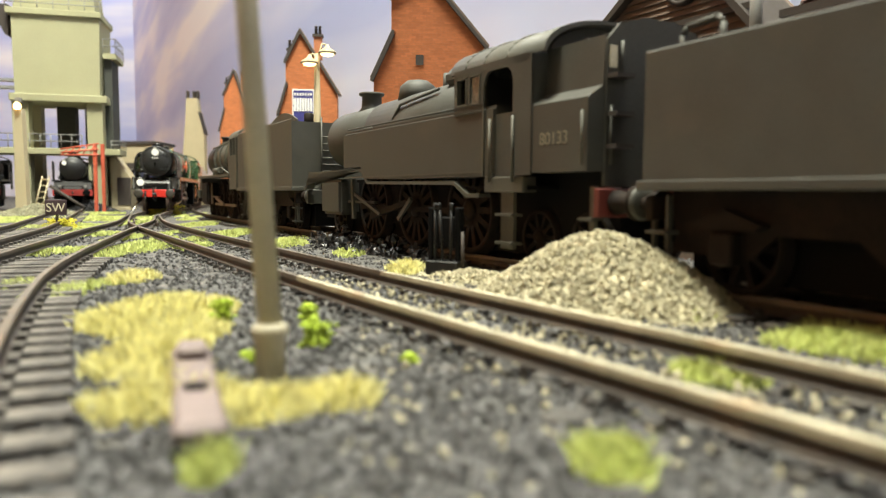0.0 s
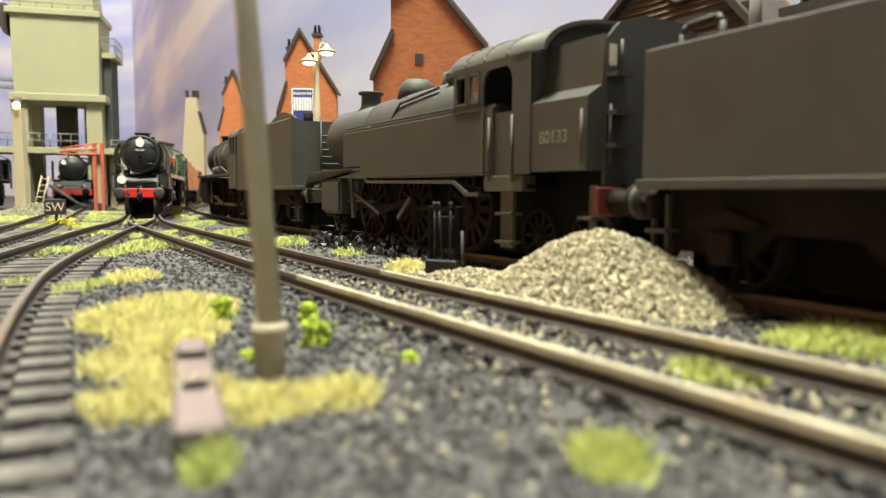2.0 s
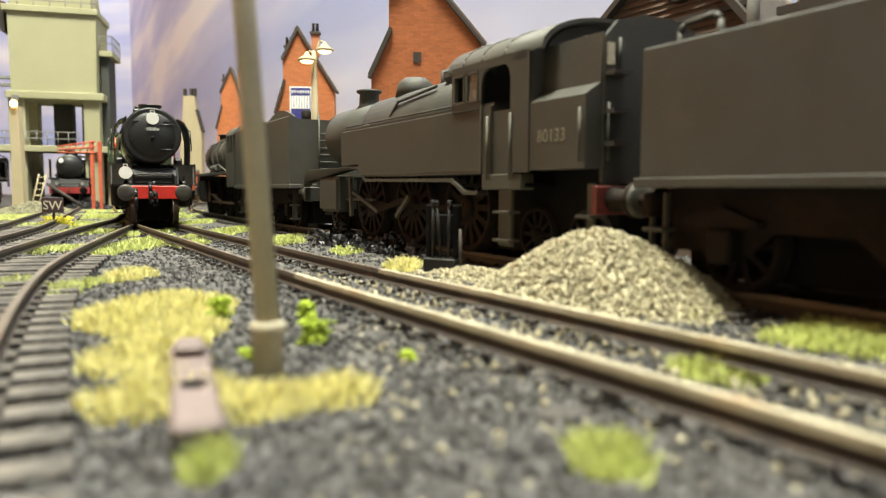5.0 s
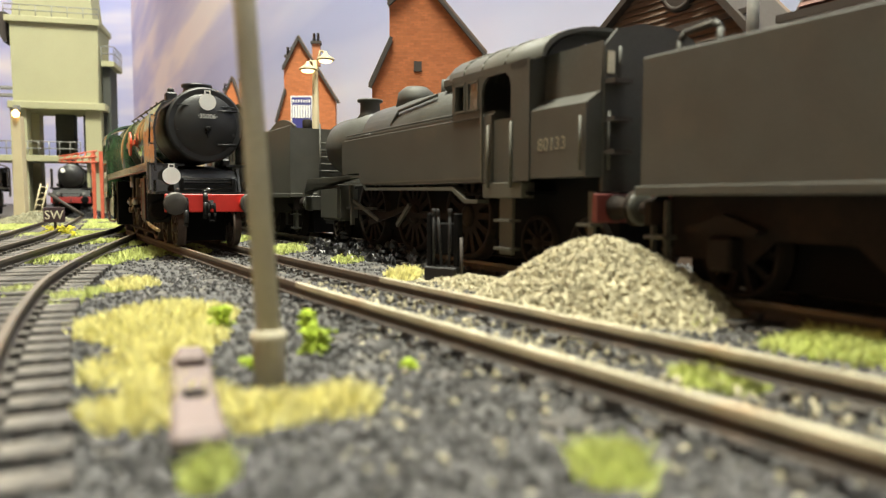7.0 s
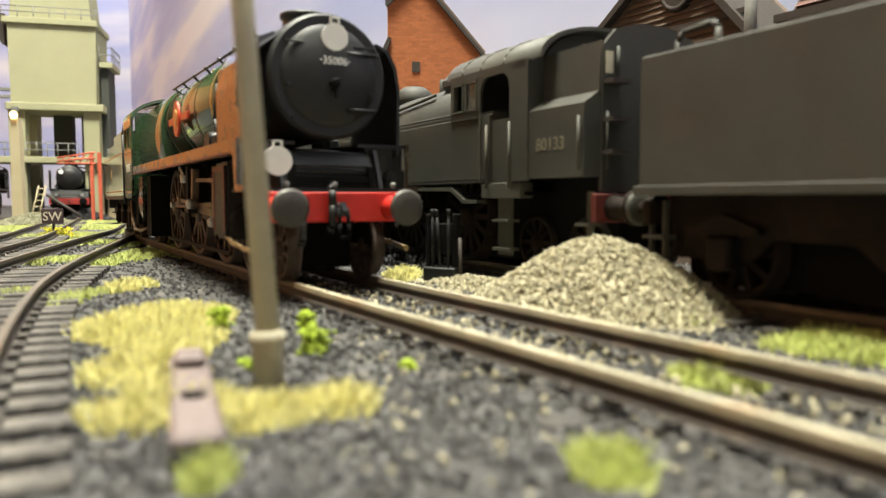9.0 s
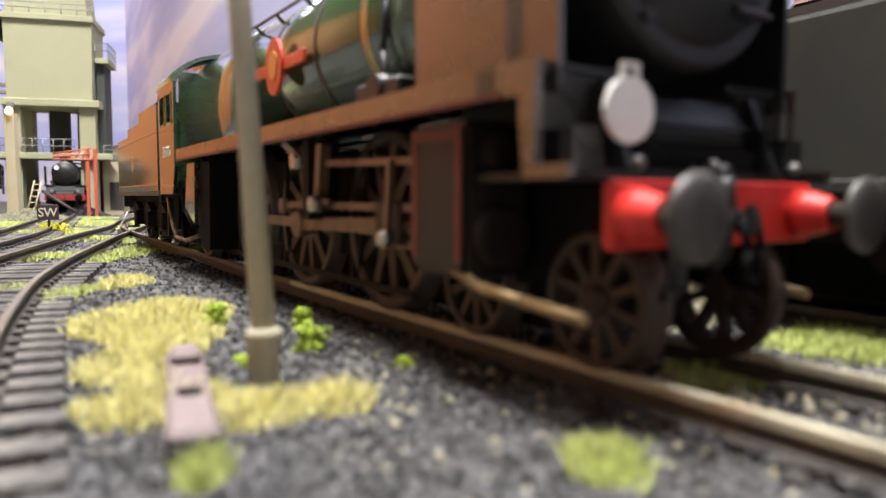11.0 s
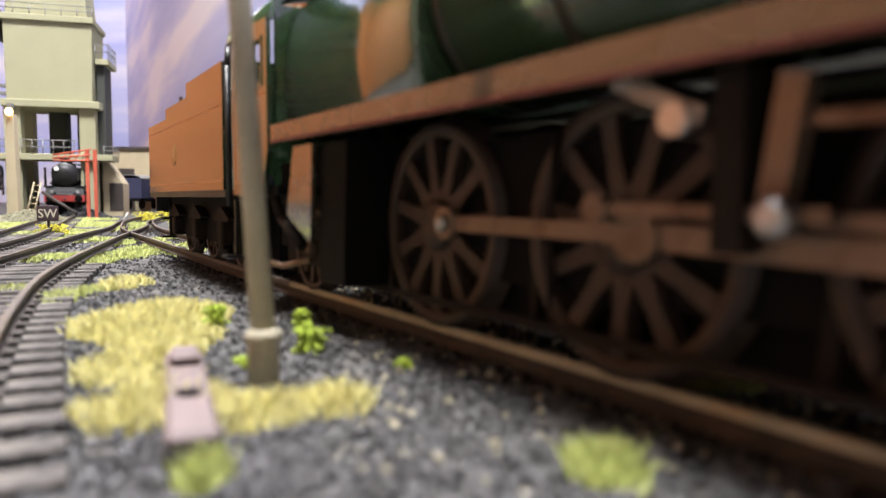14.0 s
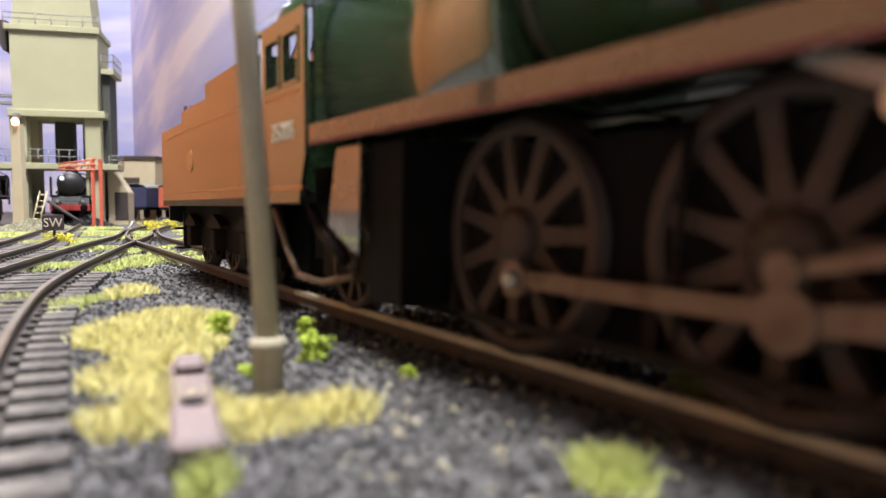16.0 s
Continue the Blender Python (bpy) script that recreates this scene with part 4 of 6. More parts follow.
    bm = B(); lathe(bm, "z", (-31, 0, 0), [(49.5, 6.4), (50.6, 4.6), (52.4, 4.3), (52.8, 5.0), (53.6, 5.0), (53.7, 3.9)], 24); part("chimney", bm, BLACK, e)
    bm = B(); lathe(bm, "x", (0, 0, 39.2), [(-118, 12.9), (-92, 12.8), (-44, 12.1)], 48); boiler = part("boiler", bm, GREEN, e, "glossy green boiler barrel")
    for x in (-44.4, -62, -79, -97, -116):
        r = 12.1 + (-44 - x) / 74 * 0.85 + 0.12
        bm = B(); lathe(bm, "x", (0, 0, 39.2), [(x - 0.8, r - 0.3), (x - 0.8, r), (x + 0.8, r), (x + 0.8, r - 0.3)], 48); part("lining_band", bm, BRASS if x == -62 else LINED, boiler)
    bm = B()
    half_pts = smooth([(-13.2, 25.0), (-14.4, 29.5), (-15.0, 35), (-14.5, 40.5), (-12.4, 45.4), (-8.8, 49.2), (-4.6, 51.3), (0, 52.0)], 4)
    pts = [tuple(p) for p in half_pts] + [(-p[0], p[1]) for p in half_pts[-2::-1]]
    rings = [[bm.verts.new((x, y * k, 38 + (z - 38) * k)) for y, z in pts] for x, k in ((-158, 1.0), (-119.6, 1.0), (-118.2, 0.985), (-117.5, 0.95))]
    for p, q in zip(rings, rings[1:]):
        for i in range(len(pts) - 1):
            bm.faces.new((p[i], p[i + 1], q[i + 1], q[i])).smooth = True
    bm.faces.new(rings[-1]); bm.faces.new(rings[0])
    part("firebox", bm, GREEN, e)
    bm = B(); lathe(bm, "z", (-80, 0, 0), [(50, 5.5), (52.0, 4.6), (53.0, 2.5), (53.2, 0.5)], 20); part("dome", bm, GREEN, e)
    bm = B()
    for y in (-1.5, 1.5):
        lathe(bm, "z", (-104, y, 0), [(51, 1.0), (53.6, 0.9), (53.8, 0.5)], 10)
    part("safety_valves", bm, BRASS, e)
    bm = B(); box(bm, -57, -53, -6.5, -2.5, 50, 54, bevel=0.6); box(bm, -60, -56, 1, 5, 50.4, 53.2, bevel=0.4); lathe(bm, "z", (-55, -4.5, 0), [(53.8, 1.2), (55.2, 1.2), (55.5, 0.6)], 10); pipe(bm, [(-55, -6, 51), (-55, -9.5, 48.5), (-55, -12.4, 42), (-55, -13, 34), (-55, -12.4, 27)], 0.5); part("clack_valves", bm, BLACK, e)
    for s in (-1, 1):
        bm = B(); rod(bm, (-117, s * 10.8, 48.9), (-33, s * 10.2, 48.3), 0.3, 6); hr = part("boiler_handrail", bm, BLACK, e)
        for x in (-46, -60, -74, -88, -102, -114):
            bm = B(); rod(bm, (x, s * 8.6, 46.6), (x, s * 10.9, 48.9), 0.36, 8); part("handrail_knob", bm, BLACK, hr)
        # nameplate with a round crest
        bm = B(); box(bm, -105, -79, s * 14.2 - 0.3, s * 14.2 + 0.3, 36.4, 38.4, bevel=0.15); npl = part("nameplate", bm, NAME_RED, e, "red nameplate with a round crest")
        bm = B(); prism(bm, [(-92 + 4.0 * math.cos(a), 37.4 + 4.8 * math.sin(a)) for a in [6.2832 * i / 24 for i in range(24)]], "y", s * 14.6 - 0.3, s * 14.6 + 0.3); part("crest", bm, NAME_RED, npl)
        bm = B(); prism(bm, [(-92 + 1.9 * math.cos(a), 37.6 + 2.4 * math.sin(a)) for a in [6.2832 * i / 16 for i in range(16)]], "y", s * 15.0 - 0.1, s * 15.0 + 0.1); part("crest_badge", bm, BRASS, npl)
        bm = B(); box(bm, -60, -48, s * 13.2 - 1.4, s * 13.2 + 1.4, 26.1, 30, bevel=0.4); lathe(bm, "y", (-54, 0, 29), [(s * 13.2 - 1.9, 1.9), (s * 13.2 + 1.9, 1.9)], 14); part("lubricator", bm, BLACK, e)
        # cylinders
        bm = B(); prism(bm, [(-40.5, 7.5), (-30, 7.5), (-30, 23), (-40.5, 23)], "y", s * 13.2 - 4.0, s * 13.2 + 4.0)
        bmesh.ops.bevel(bm, geom=[g for g in bm.edges], offset=0.7, segments=2, affect="EDGES"); cyl = part("cylinder", bm, CYL, e)
        bm = B(); lathe(bm, "x", (0, s * 13, 11.6), [(-42, 3.4), (-29.2, 3.4), (-28.6, 2.6)], 20); lathe(bm, "x", (0, s * 13, 19.6), [(-42.6, 2.3), (-28.8, 2.3), (-28.2, 1.4)], 16); part("cylinder_cover", bm, BROWN, cyl)
        for x in (-40.0, -31.6):
            bm = B(); box(bm, x, x + 1.1, s * 17.22 - 0.1, s * 17.22 + 0.1, 9, 22.4); part("lining", bm, RED_DULL, cyl, "dull red lining band")
        bm = B(); box(bm, -39.0, -31.4, s * 17.22 - 0.1, s * 17.22 + 0.1, 21.2, 22.2); part("lining", bm, RED_DULL, cyl)
        bm = B(); pipe(bm, [(-41, s * 15.2, 9.2), (-37, s * 16.2, 8.8), (-33, s * 16.4, 8.4), (-29, s * 16.2, 6.9), (-22, s * 16.0, 6.3), (-15, s * 15.4, 5.6)], 0.55); part("drain_pipe", bm, DULL_BRASS, e, "dull brass drain pipe")
        # slide bars and motion bracket
        bm = B(); bar(bm, (-41, s * 13, 14.2), (-76, s * 13, 14.2), 1.0, 1.8); part("slide_bar", bm, RODS, e)
        bm = B(); bar(bm, (-76, s * 13, 12), (-76, s * 13, 24), 2.2, 5); part("gear_bracket", bm, BROWN, e)
        bm = B(); lathe(bm, "y", (-72.6, 0, 14.4), [(s * 14.6, 1.3), (s * 16.0, 1.3), (s * 16.4, 0.7)], 14); part("link_pin", bm, STEEL, e)
        bm = B(); lathe(bm, "y", (-50.4, 0, 10.4), [(s * 14.6, 1.1), (s * 15.8, 1.1), (s * 16.2, 0.6)], 14); part("lever_pin", bm, STEEL, e)
        bm = B(); bar(bm, (-52, s * 12.4, 9.6), (-41, s * 12.4, 9.6), 1.0, 1.4); part("slide_bar", bm, RODS, e)
        bm = B(); pipe(bm, [(-64, s * 10.4, 22), (-66, s * 10.6, 14), (-68.5, s * 10.0, 6), (-69.5, s * 9.2, 2.2)], 0.4); part("sand_pipe", bm, BROWN, e)
        bm = B(); pipe(bm, [(-98, s * 10.4, 22), (-98.6, s * 10.6, 12), (-99.5, s * 9.4, 2.4)], 0.4); part("sand_pipe", bm, BROWN, e)
        bm = B(); bar(bm, (-41, s * 13.8, 19.6), (-73, s * 13.8, 20.4), 0.9, 0.8); part("radius_rod", bm, RODS, e)
        bm = B(); bar(bm, (-73.5, s * 14.2, 13.5), (-72.0, s * 14.2, 23.2), 1.9, 1.6); part("expansion_link", bm, RODS, e)
        bm = B(); bar(bm, (-51, s * 14.6, 10), (-50, s * 14.6, 20), 1.0, 0.8); part("combination_lever", bm, RODS, e)
        # brake gear near the rail
        bm = B(); bar(bm, (-128, s * 11.3, 3.4), (-50, s * 11.3, 3.2), 0.9, 0.5); part("brake_pull_rod", bm, BROWN, e)
        for x in (-73, -103, -133):
            bm = B(); bar(bm, (x + 0.6, s * 9, 3), (x + 1.8, s * 9, 15), 1.3, 1.4); part("brake_hanger", bm, BROWN, e)
        # ashpan and cab underside
        bm = B(); prism(bm, [(-143, 3.6), (-134.5, 3.6), (-133.5, 23.2), (-142, 23.2)], "y", s * 11 - 4.6, s * 11 + 4.6); part("ashpan", bm, SOOT, e)
        bm = B(); prism(bm, [(-153, 13), (-143.4, 9.0), (-142.6, 23.2), (-150, 23.2)], "y", s * 16.4 - 0.4, s * 16.4 + 0.4); part("injector_plate", bm, VALANCE_DARK, e)
        bm = B(); pipe(bm, [(-177, s * 16, 15), (-170, s * 16.6, 9), (-165, s * 16.6, 5), (-158, s * 15.6, 4.4), (-150, s * 14, 6)], 0.55); part("injector_pipe", bm, RODS, e)
        bm = B(); pipe(bm, [(-170, s * 14, 19), (-160, s * 15, 12), (-152, s * 14.6, 8)], 0.9); part("steam_pipe", bm, BROWN, e)
        bm = B(); box(bm, -172, -152, s * 9 - 0.6, s * 9 + 0.6, 4, 12); part("pony_frame", bm, BROWN, e)
        # reach rod bracket and reverser on the running plate
        bm = B(); bar(bm, (-86, s * 15.2, 24.4), (-78, s * 15.2, 21), 1.3, 0.9); part("reversing_arm", bm, STEEL_DULL, e)
        bm = B(); lathe(bm, "y", (-80, 0, 21), [(s * 15 - 1.2, 1.2), (s * 15 + 1.2, 1.2)], 14); part("reversing_shaft", bm, STEEL, e)
    # cab
    for s in (-1, 1):
        bm = B()
        y = s * 17.6
        prism(bm, [(-177, 16), (-161, 16), (-158.3, 23), (-158.3, 33.5), (-177, 33.5)], "y", y - 0.4, y + 0.4)
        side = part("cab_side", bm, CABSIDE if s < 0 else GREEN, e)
        bm = B()
        for a, b in ((-177, -175.2), (-168.4, -167.0), (-160.4, -158.3)):
            box(bm, a, b, y - 0.4, y + 0.4, 33.5, 41.5)
        box(bm, -177, -158.3, y - 0.4, y + 0.4, 41.5, 44)
        part("window_surround", bm, GREEN, side)
        for a, b in ((-175.2, -168.4), (-167.0, -160.4)):
            bm = B()
            for q in ((a, a + 0.5, 33.5, 41.5), (b - 0.5, b, 33.5, 41.5), (a, b, 33.5, 34.0), (a, b, 41.0, 41.5)):
                box(bm, q[0], q[1], y - 0.6, y + 0.6, q[2], q[3])
            part("window_frame", bm, GREEN, side)
        letters("35006", 4.0, CREAM, side, pose(-167.6 * MM, y * MM + s * 0.45 * MM, 25.5 * MM, 90, 0, 0 if s < 0 else 180), 0.06)
        bm = B(); box(bm, -176, -159.5, y + s * 0.42 - 0.05, y + s * 0.42 + 0.05, 18.0, 18.5); box(bm, -176, -159.5, y + s * 0.42 - 0.05, y + s * 0.42 + 0.05, 32.0, 32.4); part("lining", bm, ORANGE_LINE, side)
        bm = B(); rod(bm, (-178, s * 17.6, 17), (-178, s * 17.6, 42), 0.35, 6); part("cab_handrail", bm, STEEL, e)
    bm = B(); tube_arc(bm, -181, -157.5, 17.8, 43.6, 44, 51.8); part("cab_roof", bm, GREEN, e)
    bm = B(); box(bm, -159, -158, -16.5, 16.5, 22, 46); part("cab_front", bm, GREEN, e)
    bm = B(); box(bm, -178, -158, -16.5, 16.5, 16, 17.5); part("cab_floor", bm, SOOT, e)
    # everything behind the beam stands 14 mm further forward than drawn above
    front = ("buffer_beam", "rivets", "buffer_stock", "buffer_head", "coupling_hook", "screw_coupling", "brake_hose", "lamp_iron")
    for ob in e.children:
        low_disc = ob.name.startswith("headcode_disc") and min(v.co.x for v in ob.data.vertices) > -0.005
        if not ob.name.startswith(front) and not low_disc:
            ob.location.x += SHIFT * MM
    return e


BUFFER_HEAD = mat("dull_iron_buffer", (0.06, 0.054, 0.048), 0.45, 0.3, dark=0.7, light=1.3)
SATIN = mat("satin_black_smokebox", (0.011, 0.011, 0.0115), 0.5, dark=0.8, light=1.3)
BLACK_GLOSS = mat("varnished_black", (0.008, 0.008, 0.008), 0.25, dark=0.85, light=1.1, bump=0.02, coat=1.0, coat_ior=1.6)
VALANCE = mat("varnished_edge", (0.05, 0.035, 0.02), 0.25, dark=0.85, light=1.1, bump=0.03, coat=1.0, coat_ior=1.65, spec=0.4)
VALANCE_DARK = mat("varnished_plate", (0.05, 0.04, 0.02), 0.25, dark=0.85, light=1.1, bump=0.03, coat=1.0, coat_ior=2.3, spec=0.8)
LINED = mat("black_orange_band", (0.05, 0.04, 0.02), 0.35)
CASING = mat("gloss_black_casing", (0.012, 0.012, 0.013), 0.22, bump=0.03, coat=1.0, coat_ior=1.8)
DULL_BRASS = mat("dull_brass", (0.36, 0.25, 0.12), 0.45, 0.5)
NAME_RED = mat("nameplate_red", (0.62, 0.06, 0.02), 0.35, coat=0.3)
CYL = mat("cylinder_cladding", (0.016, 0.013, 0.011), 0.5, bump=0.04, spec=0.4)
STEEL_DULL = mat("dull_steel", (0.3, 0.29, 0.27), 0.45, 0.7)
CABSIDE = mat("varnished_green_side", (0.03, 0.06, 0.028), 0.16, dark=0.88, light=1.08, scale=60, bump=0.015, coat=1.0, coat_ior=2.3, spec=0.8)

DRIVER = wheel_mesh(12.35, 11, WHEEL)
BOGIE_WHEEL = wheel_mesh(6.2, 10, WHEEL, 2.4)
TRAIL_WHEEL = wheel_mesh(7.2, 10, WHEEL, 2.4)


def axle_wheels(parent, x, r, data, moving=None, name="wheel"):
    for s in (-1, 1):
        tyre, hub, spoke, count = data
        ob = new(name, tyre)
        ob.parent = parent
        new("hub", hub).parent = ob
        for k in range(count):
            sp = new("spoke", spoke)
            sp.parent = ob
            sp.matrix_basis = pose(0, 0, 0, 0, 360 * k / count, 0)
        ob.rotation_mode = "QUATERNION"
        ob.matrix_basis = pose(x * MM, s * 8.6 * MM, r * MM, 0, 0, 0 if s < 0 else 180)
        if moving is not None:
            moving.append((ob, x, s * 8.6, r, s))


SPIN = []
engine = express_engine()
for x in (-20, -39):
    axle_wheels(engine, x + SHIFT, 6.2, BOGIE_WHEEL, SPIN, "bogie_wheel")
for x in (-60, -90, -120):
    axle_wheels(engine, x + SHIFT, 12.35, DRIVER, SPIN, "driving_wheel")
axle_wheels(engine, -160 + SHIFT, 7.2, TRAIL_WHEEL, SPIN, "trailing_wheel")
RODSET = []
THROW = 4.6
for s in (-1, 1):
    bm = B(); bar(bm, (-30, 0, 0), (30, 0, 0), 1.7, 0.9)
    for x in (-30, 0, 30):
        lathe(bm, "y", (x, 0, 0), [(-0.8, 1.9), (0.8, 1.9)], 16)
    ob = part("coupling_rod", bm, RODS, engine, "oily steel coupling rod")
    for x in (-30, 0, 30):
        bm = B(); lathe(bm, "y", (x, 0, 0), [(s * 0.7, 1.0), (s * 1.3, 1.0), (s * 1.6, 0.5)], 12); part("crank_nut", bm, STEEL, ob)
    RODSET.append(("coupling", ob, s))
    bm = B(); bar(bm, (0, 0, 0), (34, 0, 0), 2.0, 0.9); lathe(bm, "y", (0, 0, 0), [(-0.9, 2.2), (0.9, 2.2)], 16); lathe(bm, "y", (34, 0, 0), [(-0.8, 1.6), (0.8, 1.6)], 14)
    ob = part("connecting_rod", bm, RODS, engine, "oily steel connecting rod"); RODSET.append(("connecting", ob, s))
    bm = B(); box(bm, -3, 3, -1.5, 1.5, -2.2, 3.2, bevel=0.3); rod(bm, (3, 0, 0), (18, 0, 0), 0.7, 10)
    ob = part("crosshead", bm, WHEEL, engine); RODSET.append(("crosshead", ob, s))
    bm = B(); bar(bm, (0, 0, 0), (18.5, 0, 0), 1.0, 0.7); lathe(bm, "y", (0, 0, 0), [(-0.9, 1.2), (0.9, 1.2)], 12)
    ob = part("eccentric_rod", bm, RODS, engine); RODSET.append(("eccentric", ob, s))


def express_tender():
    t = thing("locomotive_tender", Matrix(), "lined green six-wheel tender with stepped side tops", "tender")
    for s in (-1, 1):
        y = s * 17.3
        bm = B(); prism(bm, [(-88, 17), (-1, 17), (-1, 41.5), (-34, 41.5), (-34, 38.4), (-60, 38.4), (-60, 35.8), (-88, 35.8)], "y", y - 0.4, y + 0.4)
        side = part("tender_side", bm, CABSIDE, t, "glossy green side sheet")
        bm = B(); box(bm, -86, -3, y + s * 0.42 - 0.05, y + s * 0.42 + 0.05, 18.6, 19.0); box(bm, -86, -3, y + s * 0.42 - 0.05, y + s * 0.42 + 0.05, 33.2, 33.6); part("lining", bm, ORANGE_LINE, side)
        bm = B(); lathe(bm, "y", (-50, 0, 26), [(y + s * 0.4, 2.6), (y + s * 0.5, 2.6)] if s > 0 else [(y - 0.5, 2.6), (y - 0.4, 2.6)], 16); part("crest", bm, BRASS, side)
        bm = B(); box(bm, -88.5, 0, s * 12 - 5.6, s * 12 + 5.6, 15.6, 17); part("footplate", bm, BLACK, t)
        bm = B(); prism(bm, [(-86, 6), (-83, 5), (-72, 9), (-66, 5), (-54, 5), (-48, 9), (-40, 5), (-30, 5), (-22, 9), (-14, 5), (-4, 6), (-2, 15.6), (-87, 15.6)], "y", s * 11.6 - 0.4, s * 11.6 + 0.4); part("frame", bm, SOOT, t)
        for x in (-18, -44, -70):
            bm = B(); box(bm, x - 2.2, x + 2.2, s * 13 - 1.6, s * 13 + 1.6, 5.2, 10.4, bevel=0.4); ab = part("axlebox", bm, BROWN, t)
            bm = B(); prism(bm, [(x - 7, 11), (x, 13.6), (x + 7, 11), (x + 6, 10.4), (x - 6, 10.4)], "y", s * 13.4 - 0.9, s * 13.4 + 0.9); part("leaf_spring", bm, BROWN, ab)
            bm = B(); bar(bm, (x + 8.4, s * 9, 3), (x + 7.8, s * 9, 14), 1.2, 1.2); part("brake_hanger", bm, BROWN, t)
        bm = B(); bar(bm, (-86, s * 12, 4), (-86, s * 12, 14), 1.0, 1.6); box(bm, -87.5, -84.5, s * 13 - 2, s * 13 + 2, 3.6, 4.2); box(bm, -87.5, -84.5, s * 13 - 2, s * 13 + 2, 9, 9.6); part("step", bm, BLACK, t)
        bm = B(); bar(bm, (-4, s * 14, 4), (-4, s * 14, 15), 1.0, 1.6); box(bm, -6, -2, s * 15 - 2, s * 15 + 2, 3.6, 4.2); part("step", bm, BLACK, t)
        bm = B(); pipe(bm, [(2.5, s * 17.4, 14), (2.5, s * 17.6, 40), (1.5, s * 17, 43.5), (-1.5, s * 16.4, 44)], 0.55, 8); part("cab_handrail", bm, BLACK, t)
    bm = B(); box(bm, -88, -87.2, -16.9, 16.9, 17, 35); part("rear_plate", bm, GREEN, t)
    bm = B(); box(bm, -1.8, -1, -16.9, 16.9, 17, 42); part("front_plate", bm, GREEN, t)
    bm = B(); box(bm, -87.2, -56, -16.9, 16.9, 33.6, 34.4); part("tank_top", bm, BLACK, t)
    bm = B(); lathe(bm, "z", (-76, -9, 0), [(34.4, 2.2), (36.8, 2.2), (37.2, 1.4)], 14); part("filler_cap", bm, BLACK, t)
    # underframe carried down almost to the rail to draw the shade below
    bm = B(); box(bm, -87, -1, -6.8, 6.8, 1.6, 15.6); part("underframe", bm, SOOT, t)
    bm = B(); box(bm, -89.4, -88, -16, 16, 11.4, 16.4, bevel=0.2); part("rear_beam", bm, BLACK, t)
    buffers(t, -89.4, -1, SOOT, BLACK); hook(t, -89.4, -1)
    bm = B(); prism(bm, [(-55, 34), (-2, 34), (-2, 38), (-14, 40.5), (-40, 39), (-55, 35)], "y", -13, 13); part("coal_load", bm, COAL, t)
    for x in (-18, -44, -70):
        axle_wheels(t, x, 7.3, TRAIL_WHEEL, TSPIN, "tender_wheel")
    return t


TSPIN = []
tender = express_tender()


# ---- stabled locomotives ----
def place_on(line, s, back=1.0):
    p, w = line(s), line.way(s)
    return at(p[0], p[1], RAIL, math.degrees(math.atan2(w[1] * back, w[0] * back)))


def plain_wheels(parent, xs, r, data):
    for x in xs:
        axle_wheels(parent, x, r, data)


FADED = mat("faded_cream_lettering", (0.20, 0.18, 0.13), 0.7)
# pale grey base colour stands in for the reflection on the closed pane
REFLECTION_PANE = mat("dusty_pane", (0.10, 0.098, 0.085), 0.25, dark=0.85, light=1.1)
RED_DULL_BEAM = mat("sooty_red_beam", (0.33, 0.03, 0.025), 0.6)
W_SMALL = wheel_mesh(6.0, 10, BROWN, 2.3)
W_BIG = wheel_mesh(11.3, 14, BROWN)


